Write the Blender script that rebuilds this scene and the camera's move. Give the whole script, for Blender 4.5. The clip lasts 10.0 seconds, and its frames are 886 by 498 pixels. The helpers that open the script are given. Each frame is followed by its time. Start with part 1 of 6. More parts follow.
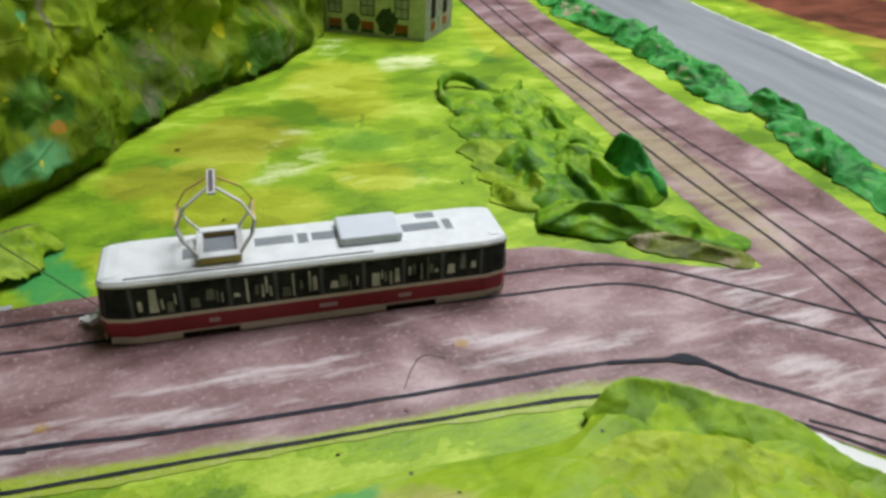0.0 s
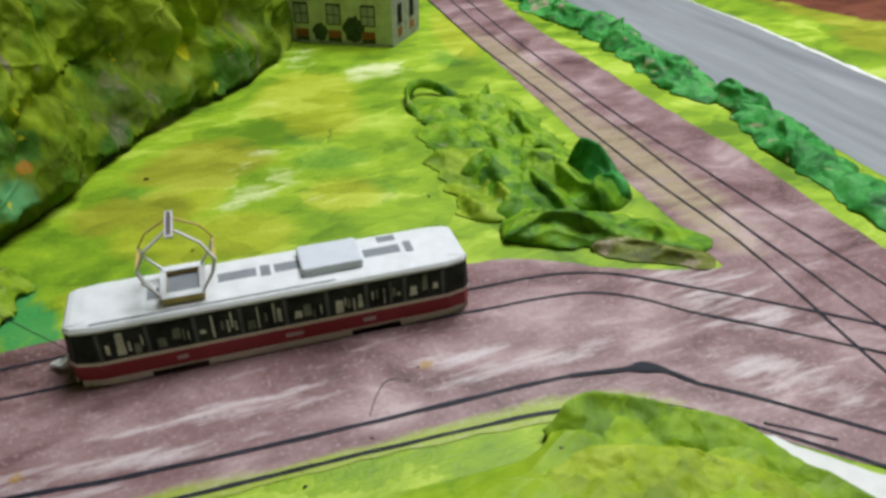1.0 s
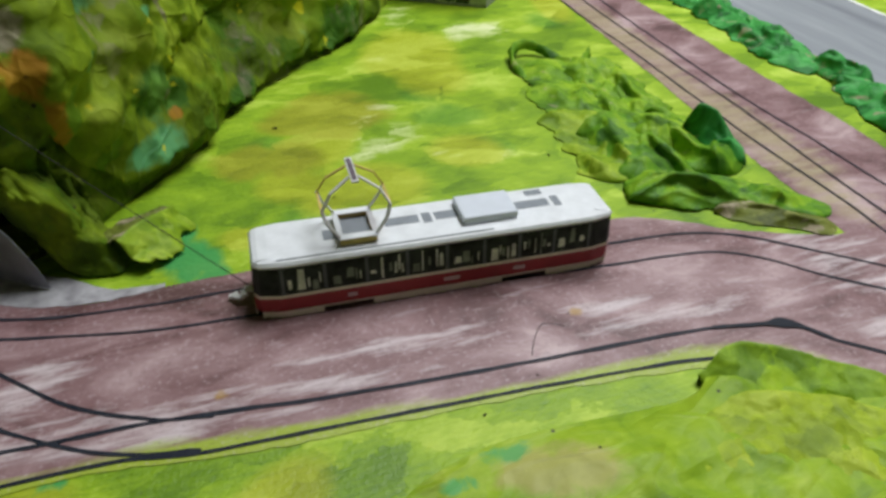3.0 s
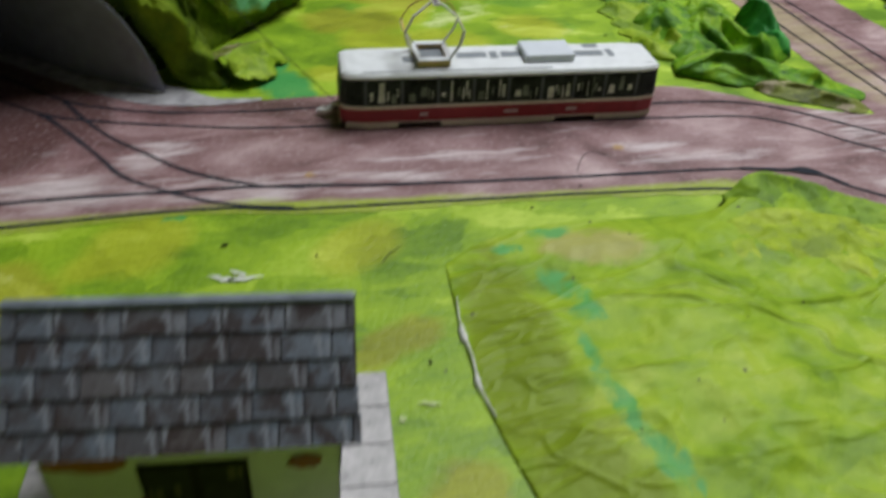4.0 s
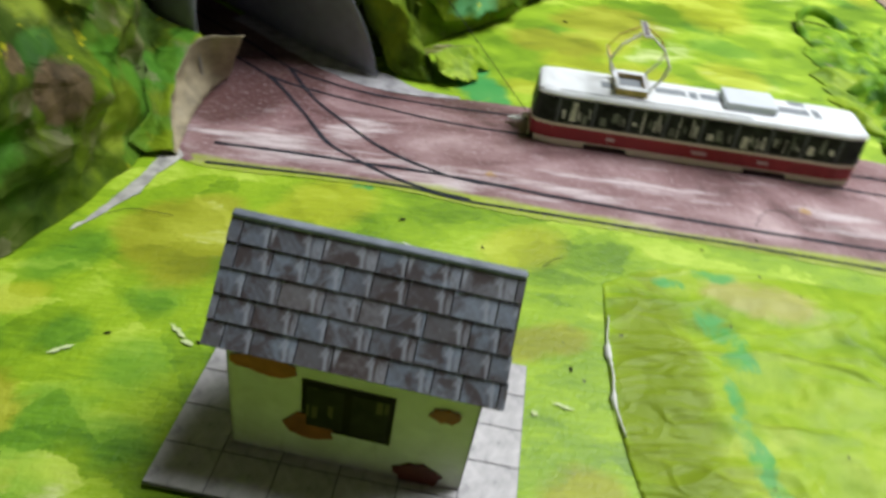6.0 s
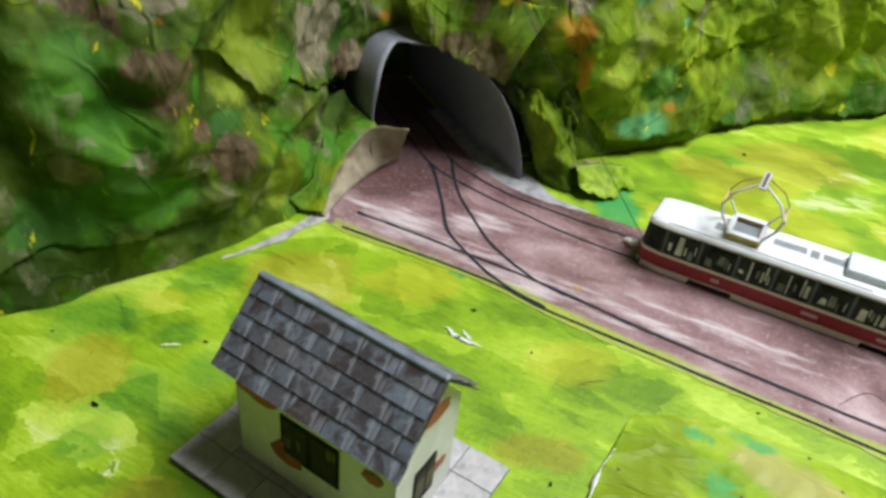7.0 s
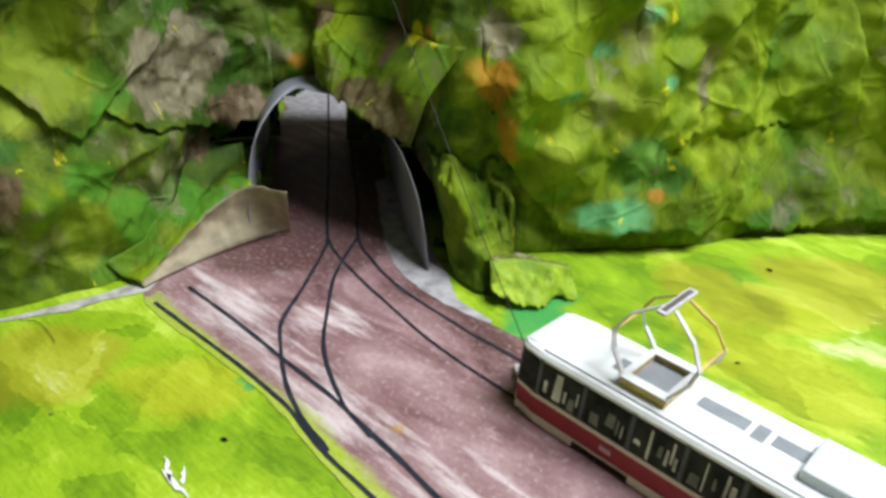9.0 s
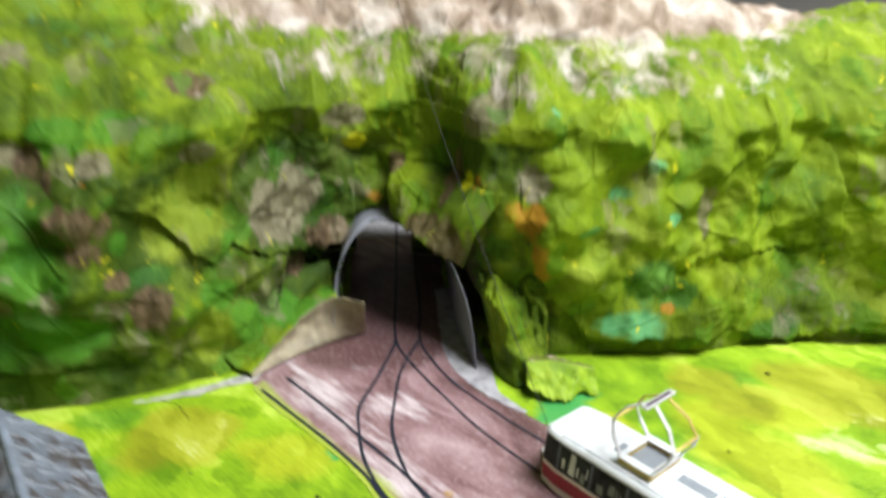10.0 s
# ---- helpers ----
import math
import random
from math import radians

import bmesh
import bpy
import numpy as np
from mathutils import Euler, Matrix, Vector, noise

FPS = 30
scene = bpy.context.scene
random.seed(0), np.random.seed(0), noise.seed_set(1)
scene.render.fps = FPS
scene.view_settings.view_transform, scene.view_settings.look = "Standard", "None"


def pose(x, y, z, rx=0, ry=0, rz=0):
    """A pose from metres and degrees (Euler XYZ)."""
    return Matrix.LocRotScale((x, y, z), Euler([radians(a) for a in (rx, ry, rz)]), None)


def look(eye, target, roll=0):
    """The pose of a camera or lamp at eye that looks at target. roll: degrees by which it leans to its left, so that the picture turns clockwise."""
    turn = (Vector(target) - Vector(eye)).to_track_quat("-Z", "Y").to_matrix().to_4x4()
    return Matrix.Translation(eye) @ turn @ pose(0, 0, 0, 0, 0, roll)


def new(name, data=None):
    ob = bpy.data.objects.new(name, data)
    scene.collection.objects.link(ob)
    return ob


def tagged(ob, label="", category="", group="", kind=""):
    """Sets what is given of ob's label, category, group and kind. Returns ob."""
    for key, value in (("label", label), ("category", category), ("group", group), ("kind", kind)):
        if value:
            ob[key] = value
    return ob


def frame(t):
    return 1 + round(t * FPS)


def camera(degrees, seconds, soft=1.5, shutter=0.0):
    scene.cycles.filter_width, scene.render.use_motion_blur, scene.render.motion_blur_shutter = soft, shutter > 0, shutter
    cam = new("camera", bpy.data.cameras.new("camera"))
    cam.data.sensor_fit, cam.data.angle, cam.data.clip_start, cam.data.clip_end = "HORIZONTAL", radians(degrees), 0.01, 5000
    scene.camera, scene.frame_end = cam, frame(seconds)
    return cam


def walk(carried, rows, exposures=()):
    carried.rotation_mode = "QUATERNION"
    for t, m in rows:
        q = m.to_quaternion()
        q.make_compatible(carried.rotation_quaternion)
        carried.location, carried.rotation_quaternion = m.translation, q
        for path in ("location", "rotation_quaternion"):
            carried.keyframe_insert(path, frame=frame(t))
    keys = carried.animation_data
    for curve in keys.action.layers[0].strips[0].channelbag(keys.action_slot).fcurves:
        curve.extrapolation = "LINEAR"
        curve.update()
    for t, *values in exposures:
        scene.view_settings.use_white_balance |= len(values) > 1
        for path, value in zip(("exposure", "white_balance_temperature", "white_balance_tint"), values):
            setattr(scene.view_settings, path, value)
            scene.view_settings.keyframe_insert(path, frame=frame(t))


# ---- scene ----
cam = camera(64.5, 10.0, soft=3.15, shutter=0.5)
PATH = [
    (0, (0.03607, -0.19379, 0.16253), (0.66813, 1.35751, -0.93017), 3.39),
    (0.5, (0.04406, -0.19932, 0.16203), (0.67807, 1.33727, -0.95014), 2.20),
    (1, (0.05008, -0.19558, 0.17709), (0.67934, 1.33189, -0.95024), 0.17),
    (1.5, (0.02867, -0.19046, 0.18321), (0.63519, 1.33313, -0.9617), -0.11),
    (2, (0.01127, -0.18754, 0.17866), (0.60126, 1.332, -0.98017), 1.03),
    (2.2, (0.00562, -0.1905, 0.1765), (0.5905, 1.32556, -0.98947), 1.22),
    (3.3, (-0.00962, -0.19286, 0.18303), (0.54202, 1.29503, -1.0343), 1.83),
    (3.5, (-0.01555, -0.20232, 0.17843), (0.54212, 1.30317, -1.01426), 2.94),
    (4, (-0.03123, -0.25464, 0.15808), (0.41306, 1.2118, -1.12728), 4.06),
    (4.5, (-0.05397, -0.26728, 0.14525), (0.38422, 1.21637, -1.12234), 6.44),
    (5, (-0.06172, -0.2747, 0.13606), (0.32891, 1.24548, -1.10347), 6.44),
    (5.2, (-0.06026, -0.27541, 0.13662), (0.32121, 1.25486, -1.09333), 6.51),
    (6.3, (-0.01917, -0.26533, 0.16694), (-0.19801, 1.26894, -1.10351), 9.12),
    (6.5, (-0.00057, -0.272, 0.17382), (-0.35414, 1.2624, -1.05932), 10.35),
    (7, (0.02866, -0.26927, 0.18641), (-0.64547, 1.22522, -0.95903), 4.69),
    (7.5, (0.07562, -0.24648, 0.18436), (-0.81176, 1.20466, -0.86766), 1.30),
    (8, (0.0946, -0.21477, 0.16667), (-0.93076, 1.16078, -0.86121), 1.16),
    (8.5, (0.09918, -0.15408, 0.15409), (-0.9808, 1.17194, -0.88288), 1.00),
    (9, (0.09292, -0.1364, 0.14678), (-1.03715, 1.21775, -0.79621), 2.89),
    (9.5, (0.09581, -0.15165, 0.14329), (-1.09485, 1.2164, -0.69978), 5.82),
    (10, (0.13564, -0.17785, 0.18593), (-1.19338, 1.1322, -0.53342), 1.26),
]
walk(cam, [(t, look(eye, target, roll)) for t, eye, target, roll in PATH],
     exposures=[(0, -0.88), (1, -0.92), (2, -1.02), (3.5, -0.98), (4, -1.05), (4.5, -1.08), (5, -0.52), (6.5, -0.40), (7, -0.28), (8, -0.06), (9, -0.14), (9.5, 0.08), (10, 0.10)])

# ---- light: a room with one large skylight, soft overcast daylight ----
world = bpy.data.worlds.new("world")
scene.world = world
world.use_nodes = True
wn = world.node_tree
sky = wn.nodes.new("ShaderNodeTexSky")
sky.sky_type, sky.sun_disc = "NISHITA", False
sky.sun_elevation, sky.sun_rotation = radians(48), radians(35)
wn.nodes["Background"].inputs["Strength"].default_value = 0.10
wn.links.new(sky.outputs["Color"], wn.nodes["Background"].inputs["Color"])

SKYLIGHT = (0.25, 1.00, -0.08, 0.74)     # x from, x to, y from, y to in the ceiling
CEILING = 1.30
lamp_data = bpy.data.lights.new("skylight_daylight", "AREA")
lamp_data.shape, lamp_data.size, lamp_data.size_y = "RECTANGLE", SKYLIGHT[1] - SKYLIGHT[0], SKYLIGHT[3] - SKYLIGHT[2]
lamp_data.energy, lamp_data.color = 50.0, (0.94, 0.985, 1.0)
sky_light = new("skylight_daylight", lamp_data)
sky_light.matrix_world = pose((SKYLIGHT[0] + SKYLIGHT[1]) / 2, (SKYLIGHT[2] + SKYLIGHT[3]) / 2, CEILING + 0.03)


# ---- materials ----
class Shade:
    """A node material built line by line; values may be numbers, colours or sockets."""

    def __init__(self, name):
        self.m = bpy.data.materials.new(name)
        self.m.use_nodes = True
        self.t = self.m.node_tree
        self.b = self.t.nodes["Principled BSDF"]
        self.geo = self.t.nodes.new("ShaderNodeTexCoord").outputs["Object"]

    def put(self, socket, v):
        if isinstance(v, bpy.types.NodeSocket):
            self.t.links.new(v, socket)
        elif isinstance(v, (tuple, list)) and len(v) == 3 and socket.type == "RGBA":
            socket.default_value = (*v, 1)
        else:
            socket.default_value = v

    def node(self, kind, **ins):
        n = self.t.nodes.new(kind)
        for k, v in ins.items():
            self.put(n.inputs[k.replace("_", " ")], v)
        return n

    def mapped(self, scale=(1, 1, 1), turn=(0, 0, 0), shift=(0, 0, 0), src=None):
        n = self.node("ShaderNodeMapping", Vector=src or self.geo)
        n.inputs["Scale"].default_value = scale
        n.inputs["Rotation"].default_value = [radians(a) for a in turn]
        n.inputs["Location"].default_value = shift
        return n.outputs[0]

    def noise(self, scale, detail=4.0, rough=0.55, warp=0.0, vec=None):
        n = self.node("ShaderNodeTexNoise", Vector=vec or self.geo, Scale=scale, Detail=detail, Roughness=rough, Distortion=warp)
        return n.outputs["Fac"]

    def ramp(self, fac, stops, hard=False):
        n = self.node("ShaderNodeValToRGB", Fac=fac)
        n.color_ramp.interpolation = "CONSTANT" if hard else "LINEAR"
        while len(n.color_ramp.elements) < len(stops):
            n.color_ramp.elements.new(0.5)
        for e, (p, c) in zip(n.color_ramp.elements, stops):
            e.position = p
            e.color = (*c, 1) if isinstance(c, (tuple, list)) else (c, c, c, 1)
        return n.outputs["Color"]

    def step(self, v, low, high, a=0.0, b=1.0):
        n = self.node("ShaderNodeMapRange", Value=v, From_Min=low, From_Max=high, To_Min=a, To_Max=b)
        return n.outputs[0]

    def calc(self, op, a, b=0.0):
        n = self.t.nodes.new("ShaderNodeMath")
        n.operation = op
        self.put(n.inputs[0], a)
        self.put(n.inputs[1], b)
        return n.outputs[0]

    def mix(self, fac, a, b, blend="MIX"):
        n = self.t.nodes.new("ShaderNodeMix")
        n.data_type, n.blend_type = "RGBA", blend
        self.put(n.inputs["Factor"], fac)
        self.put([s for s in n.inputs if s.name == "A" and s.type == "RGBA"][0], a)
        self.put([s for s in n.inputs if s.name == "B" and s.type == "RGBA"][0], b)
        return [s for s in n.outputs if s.type == "RGBA"][0]

    def attr(self, name):
        n = self.t.nodes.new("ShaderNodeAttribute")
        n.attribute_name = name
        return n.outputs["Fac"]

    def rand(self):
        return self.t.nodes.new("ShaderNodeObjectInfo").outputs["Random"]

    def bump(self, height, dist, strength=1.0):
        n = self.node("ShaderNodeBump", Height=height, Distance=dist, Strength=strength)
        self.put(self.b.inputs["Normal"], n.outputs[0])

    def lines(self, scale, width, shift, stretch=(1, 1, 1)):
        """Thin sharp fold lines with flat paper between them."""
        n = self.noise(scale, 1.5, 0.4, 0.6, self.mapped(stretch, (10, 20, 30), shift))
        return self.step(self.calc("ABSOLUTE", self.calc("SUBTRACT", n, 0.5)), 0.0, width, 1.0, 0.0)

    def creased(self, height, scale, tilt, dist=0.0004):
        """Tilts the surface facet by facet, as the flat pieces between the folds of crumpled paper lie."""
        n = self.node("ShaderNodeTexNoise", Vector=self.geo, Scale=scale * 0.8, Detail=2.0)
        off = self.t.nodes.new("ShaderNodeVectorMath")
        off.operation = "MULTIPLY_ADD"
        self.put(off.inputs[0], n.outputs["Color"])
        off.inputs[1].default_value = (0.8 / scale,) * 3
        self.put(off.inputs[2], self.geo)
        normal = self.node("ShaderNodeBump", Height=height, Distance=dist, Strength=0.7).outputs[0]
        for k, sc in enumerate((scale, scale * 2.6)):
            v = self.node("ShaderNodeTexVoronoi", Vector=self.mapped((1, 1, 1), (0, 0, 0), (k * 3, k, 2), off.outputs[0]), Scale=sc)
            add = self.t.nodes.new("ShaderNodeVectorMath")
            add.operation = "MULTIPLY_ADD"
            self.put(add.inputs[0], v.outputs["Color"])
            amount = tilt * (1.0, 0.55)[k]
            add.inputs[1].default_value = (amount,) * 3
            self.put(add.inputs[2], normal)
            sub = self.t.nodes.new("ShaderNodeVectorMath")
            sub.operation = "SUBTRACT"
            self.put(sub.inputs[0], add.outputs[0])
            sub.inputs[1].default_value = (amount / 2,) * 3
            normal = sub.outputs[0]
        unit = self.t.nodes.new("ShaderNodeVectorMath")
        unit.operation = "NORMALIZE"
        self.put(unit.inputs[0], normal)
        self.put(self.b.inputs["Normal"], unit.outputs[0])

    def done(self, colour, rough=0.6, metal=0.0, spec=0.5):
        self.put(self.b.inputs["Base Color"], colour)
        self.put(self.b.inputs["Roughness"], rough)
        self.put(self.b.inputs["Metallic"], metal)
        self.put(self.b.inputs["Specular IOR Level"], spec)
        return self.m


def paper(name, colour, rough=0.65, var=0.12, spec=0.4):
    """Plain painted or printed paper with slight mottling."""
    s = Shade(name)
    f = s.noise(160, 5)
    g = s.noise(900, 3)
    dark = tuple(c * (1 - var) for c in colour)
    light = tuple(min(1.0, c * (1 + var)) for c in colour)
    c = s.ramp(f, [(0.3, dark), (0.7, light)])
    s.bump(g, 0.0001, 0.5)
    return s.done(c, rough, 0.0, spec)


def dabs(s, scale, stretch, turn, shift=(0, 0, 0), wobble=0.020):
    """A random grey for each dab of a broad brush; the dabs have uneven rims."""
    n = s.node("ShaderNodeTexNoise", Vector=s.geo, Scale=60.0, Detail=5.0, Roughness=0.65)
    off = s.t.nodes.new("ShaderNodeVectorMath")
    off.operation = "MULTIPLY_ADD"
    s.put(off.inputs[0], n.outputs["Color"])
    off.inputs[1].default_value = (wobble,) * 3
    s.put(off.inputs[2], s.geo)
    v = s.node("ShaderNodeTexVoronoi", Vector=s.mapped((1, stretch, 1), (0, 0, turn), shift, off.outputs[0]), Scale=scale)
    return s.node("ShaderNodeSeparateColor", Color=v.outputs["Color"]).outputs[0]


def brushed(s, tones, scale, turn, warp=0.6, dab=1.0, long=2.2, hair=0.22):
    """Gouache tones laid on in overlapping dabs and strokes."""
    a = s.noise(scale, 6, 0.62, warp, s.mapped((1, long, 1), (0, 0, turn)))
    d1 = dabs(s, scale * 1.1, 1.9, turn)
    d2 = dabs(s, scale * 2.1, 2.6, turn + 70, (3, 1, 2), 0.014)
    f = s.calc("ADD", s.calc("MULTIPLY", a, 1.0 - 0.36 * dab), s.calc("ADD", s.calc("MULTIPLY", d1, 0.20 * dab), s.calc("MULTIPLY", d2, 0.16 * dab)))
    bristle = s.noise(scale * 6, 5, 0.7, 0.3, s.mapped((1, 7, 1), (0, 0, turn + 10)))
    f = s.calc("ADD", f, s.calc("MULTIPLY", s.calc("SUBTRACT", bristle, 0.5), hair))
    n = len(tones)
    return s.ramp(f, [(0.34 + 0.32 * i / (n - 1), c) for i, c in enumerate(tones)]), f


def meadow_material():
    s = Shade("painted_meadow")
    base, f = brushed(s, [(0.118, 0.235, 0.006), (0.212, 0.36, 0.008), (0.315, 0.48, 0.012), (0.49, 0.64, 0.07)], 17, 20, 0.5, 0.75, 1.6, 0.30)
    # broad areas of greener and of yellower paint
    wob = s.noise(38, 5, 0.6, 0.8)
    g = s.step(s.calc("ADD", s.attr("greener"), s.calc("MULTIPLY", s.calc("SUBTRACT", wob, 0.5), 1.3)), 0.22, 0.72, 0.0, 0.8)
    y = s.step(s.calc("ADD", s.attr("yellower"), s.calc("MULTIPLY", s.calc("SUBTRACT", f, 0.5), 1.0)), 0.22, 0.66)
    e = s.step(s.calc("ADD", s.attr("emerald"), s.calc("MULTIPLY", s.calc("SUBTRACT", wob, 0.5), 1.6)), 0.35, 0.70, 0.0, 0.9)
    w = s.step(s.calc("ADD", s.attr("pale"), s.calc("MULTIPLY", s.calc("SUBTRACT", f, 0.5), 4.0)), 0.75, 1.5, 0.0, 0.8)
    br = s.step(s.calc("ADD", s.attr("russet"), s.calc("MULTIPLY", s.calc("SUBTRACT", wob, 0.5), 0.6)), 0.42, 0.56)
    greens = s.ramp(f, [(0.35, (0.050, 0.16, 0.010)), (0.5, (0.13, 0.31, 0.016)), (0.65, (0.23, 0.42, 0.03))])
    yellows = s.ramp(f, [(0.35, (0.28, 0.33, 0.010)), (0.5, (0.40, 0.47, 0.018)), (0.68, (0.54, 0.62, 0.07))])
    c = s.mix(g, base, greens)
    c = s.mix(y, c, yellows)
    ol = s.step(s.calc("ADD", s.attr("olive"), s.calc("ADD", s.calc("MULTIPLY", s.calc("SUBTRACT", wob, 0.5), 1.0), s.calc("MULTIPLY", s.calc("SUBTRACT", f, 0.5), 1.2))), 0.28, 0.66, 0.0, 0.9)
    c = s.mix(ol, c, s.ramp(f, [(0.35, (0.20, 0.22, 0.010)), (0.5, (0.30, 0.315, 0.012)), (0.68, (0.42, 0.44, 0.03))]))
    c = s.mix(e, c, (0.04, 0.32, 0.08))
    c = s.mix(w, c, (0.80, 0.82, 0.50))
    c = s.mix(br, c, s.ramp(f, [(0.35, (0.085, 0.022, 0.010)), (0.65, (0.22, 0.060, 0.028))]))
    # small specks and crumbs
    sp = s.node("ShaderNodeTexVoronoi", Vector=s.geo, Scale=85.0)
    speck = s.calc("MULTIPLY", s.step(sp.outputs["Distance"], 0.075, 0.05), s.step(s.noise(30, 2), 0.56, 0.60))
    c = s.mix(speck, c, (0.06, 0.08, 0.02))
    h = s.mix(0.5, f, s.noise(420, 4))
    s.bump(h, 0.0011, 0.8)
    return s.done(c, s.step(f, 0.3, 0.7, 0.42, 0.62), 0.0, 0.45)


def hill_material():
    """Crumpled paper dabbed in greens, with bare tan, brown, orange and blue-green places."""
    s = Shade("painted_crumpled_paper")
    base, f = brushed(s, [(0.098, 0.158, 0.006), (0.148, 0.222, 0.007), (0.208, 0.288, 0.010), (0.30, 0.385, 0.030)], 20, 80, 0.7, 0.5, 1.4, 0.12)
    mid = s.noise(40, 5, 0.60, 0.8, s.mapped((1, 1, 0.6), (0, 0, 0), (1, 9, 4)))
    dry = s.noise(150, 5, 0.7, 0.5, s.mapped((1, 1, 0.35), (12, 8, 0), (3, 2, 6)))
    j = s.calc("ADD", s.calc("MULTIPLY", s.calc("SUBTRACT", mid, 0.5), 2.0), s.calc("MULTIPLY", s.calc("SUBTRACT", dry, 0.5), 1.4))
    d1 = s.calc("ADD", dabs(s, 24, 1.2, 30, (7, 3, 1), 0.030), s.calc("MULTIPLY", j, 0.30))
    d2 = s.calc("ADD", dabs(s, 44, 1.3, 100, (2, 8, 5), 0.018), s.calc("MULTIPLY", j, 0.30))

    def laid(c, name, low, high, most, colour, spread=None):
        v = s.calc("ADD", s.attr(name), s.calc("MULTIPLY", j, 0.6))
        if spread is not None:
            v = s.calc("MAXIMUM", v, spread)
        return s.mix(s.step(v, low, high, 0.0, most), c, colour)

    # darker greens: deeper paint with the shade of left and low faces mixed in
    shaded_green = s.ramp(f, [(0.34, (0.026, 0.052, 0.005)), (0.45, (0.041, 0.076, 0.007)), (0.56, (0.066, 0.105, 0.011)), (0.68, (0.12, 0.145, 0.035))])
    base = s.mix(s.step(s.calc("ADD", s.attr("shaded_green"), s.calc("MULTIPLY", j, 0.55)), 0.25, 0.75), base, shaded_green)
    bare = s.ramp(dry, [(0.35, (0.13, 0.108, 0.065)), (0.65, (0.27, 0.235, 0.155))])
    c = laid(base, "deep", 0.40, 0.70, 0.92, s.ramp(f, [(0.35, (0.025, 0.085, 0.012)), (0.65, (0.09, 0.22, 0.03))]), s.calc("SUBTRACT", s.calc("SUBTRACT", 1.0, d1), 0.54))
    c = laid(c, "grass", 0.40, 0.70, 0.9, s.ramp(f, [(0.35, (0.036, 0.135, 0.010)), (0.65, (0.10, 0.26, 0.02))]), s.calc("SUBTRACT", s.calc("SUBTRACT", 1.0, d2), 0.52))
    c = laid(c, "lime", 0.45, 0.75, 0.85, s.ramp(f, [(0.35, (0.15, 0.21, 0.010)), (0.65, (0.29, 0.36, 0.035))]))
    c = laid(c, "tan", 0.46, 0.66, 0.85, bare, s.calc("SUBTRACT", d1, 0.50))
    c = laid(c, "brown", 0.44, 0.64, 0.88, s.ramp(dry, [(0.38, (0.055, 0.032, 0.020)), (0.62, (0.17, 0.11, 0.065))]))
    c = laid(c, "teal", 0.50, 0.85, 0.75, (0.12, 0.40, 0.18), s.calc("SUBTRACT", d2, 0.50))
    c = laid(c, "orange", 0.50, 0.72, 0.75, (0.38, 0.15, 0.015))
    # small crisp dabs of neighbouring colours
    d3 = s.calc("ADD", dabs(s, 62, 1.7, 60, (1, 6, 9), 0.020), s.calc("MULTIPLY", s.calc("SUBTRACT", dry, 0.5), 0.25))
    c = s.mix(s.step(d3, 0.90, 0.95, 0.0, 0.45), c, bare)
    c = s.mix(s.step(d3, 0.11, 0.06, 0.0, 0.50), c, s.ramp(f, [(0.35, (0.035, 0.13, 0.010)), (0.65, (0.11, 0.27, 0.02))]))
    yel = s.step(s.noise(95, 4, 0.6, 0.6, s.mapped((1, 1, 0.5), (0, 0, 0), (4, 1, 17))), 0.67, 0.72, 0.0, 0.85)
    c = s.mix(yel, c, (0.60, 0.55, 0.02))
    c = laid(c, "yellow", 0.42, 0.70, 0.9, (0.62, 0.58, 0.015))
    c = laid(c, "glare_washed", 0.40, 0.70, 0.95, s.ramp(mid, [(0.36, (0.22, 0.15, 0.11)), (0.5, (0.42, 0.32, 0.26)), (0.66, (0.66, 0.58, 0.52))]))
    # small specks and crumbs
    sp = s.node("ShaderNodeTexVoronoi", Vector=s.geo, Scale=80.0)
    speck = s.calc("MULTIPLY", s.step(sp.outputs["Distance"], 0.085, 0.05), s.step(s.noise(34, 2), 0.55, 0.60))
    c = s.mix(speck, c, (0.035, 0.03, 0.015))
    h = s.calc("ADD", s.calc("MULTIPLY", s.lines(26, 0.05, (3, 1, 4)), 1.0), s.calc("MULTIPLY", s.lines(50, 0.06, (7, 2, 1)), 0.5))
    s.creased(s.calc("ADD", h, s.calc("MULTIPLY", s.noise(300, 5), 0.30)), 24, 0.34, 0.0009)
    return s.done(c, 0.7, 0.0, 0.15)


def hedge_material(name, dark, mid, light, bare=0.74):
    s = Shade(name)
    f = s.noise(70, 6, 0.62, 0.8)
    f = s.calc("ADD", s.calc("MULTIPLY", f, 0.75), s.calc("MULTIPLY", dabs(s, 60, 1.5, 40), 0.25))
    c = s.ramp(f, [(0.30, dark), (0.48, mid), (0.66, light)])
    b = s.step(s.noise(60, 4, 0.6, 0.5, s.mapped((1, 1, 1), (0, 0, 0), (3, 7, 2))), bare - 0.08, bare)
    c = s.mix(b, c, (0.40, 0.33, 0.22))
    s.creased(s.noise(350, 4), 75, 0.36)
    return s.done(c, 0.60, 0.0, 0.28)


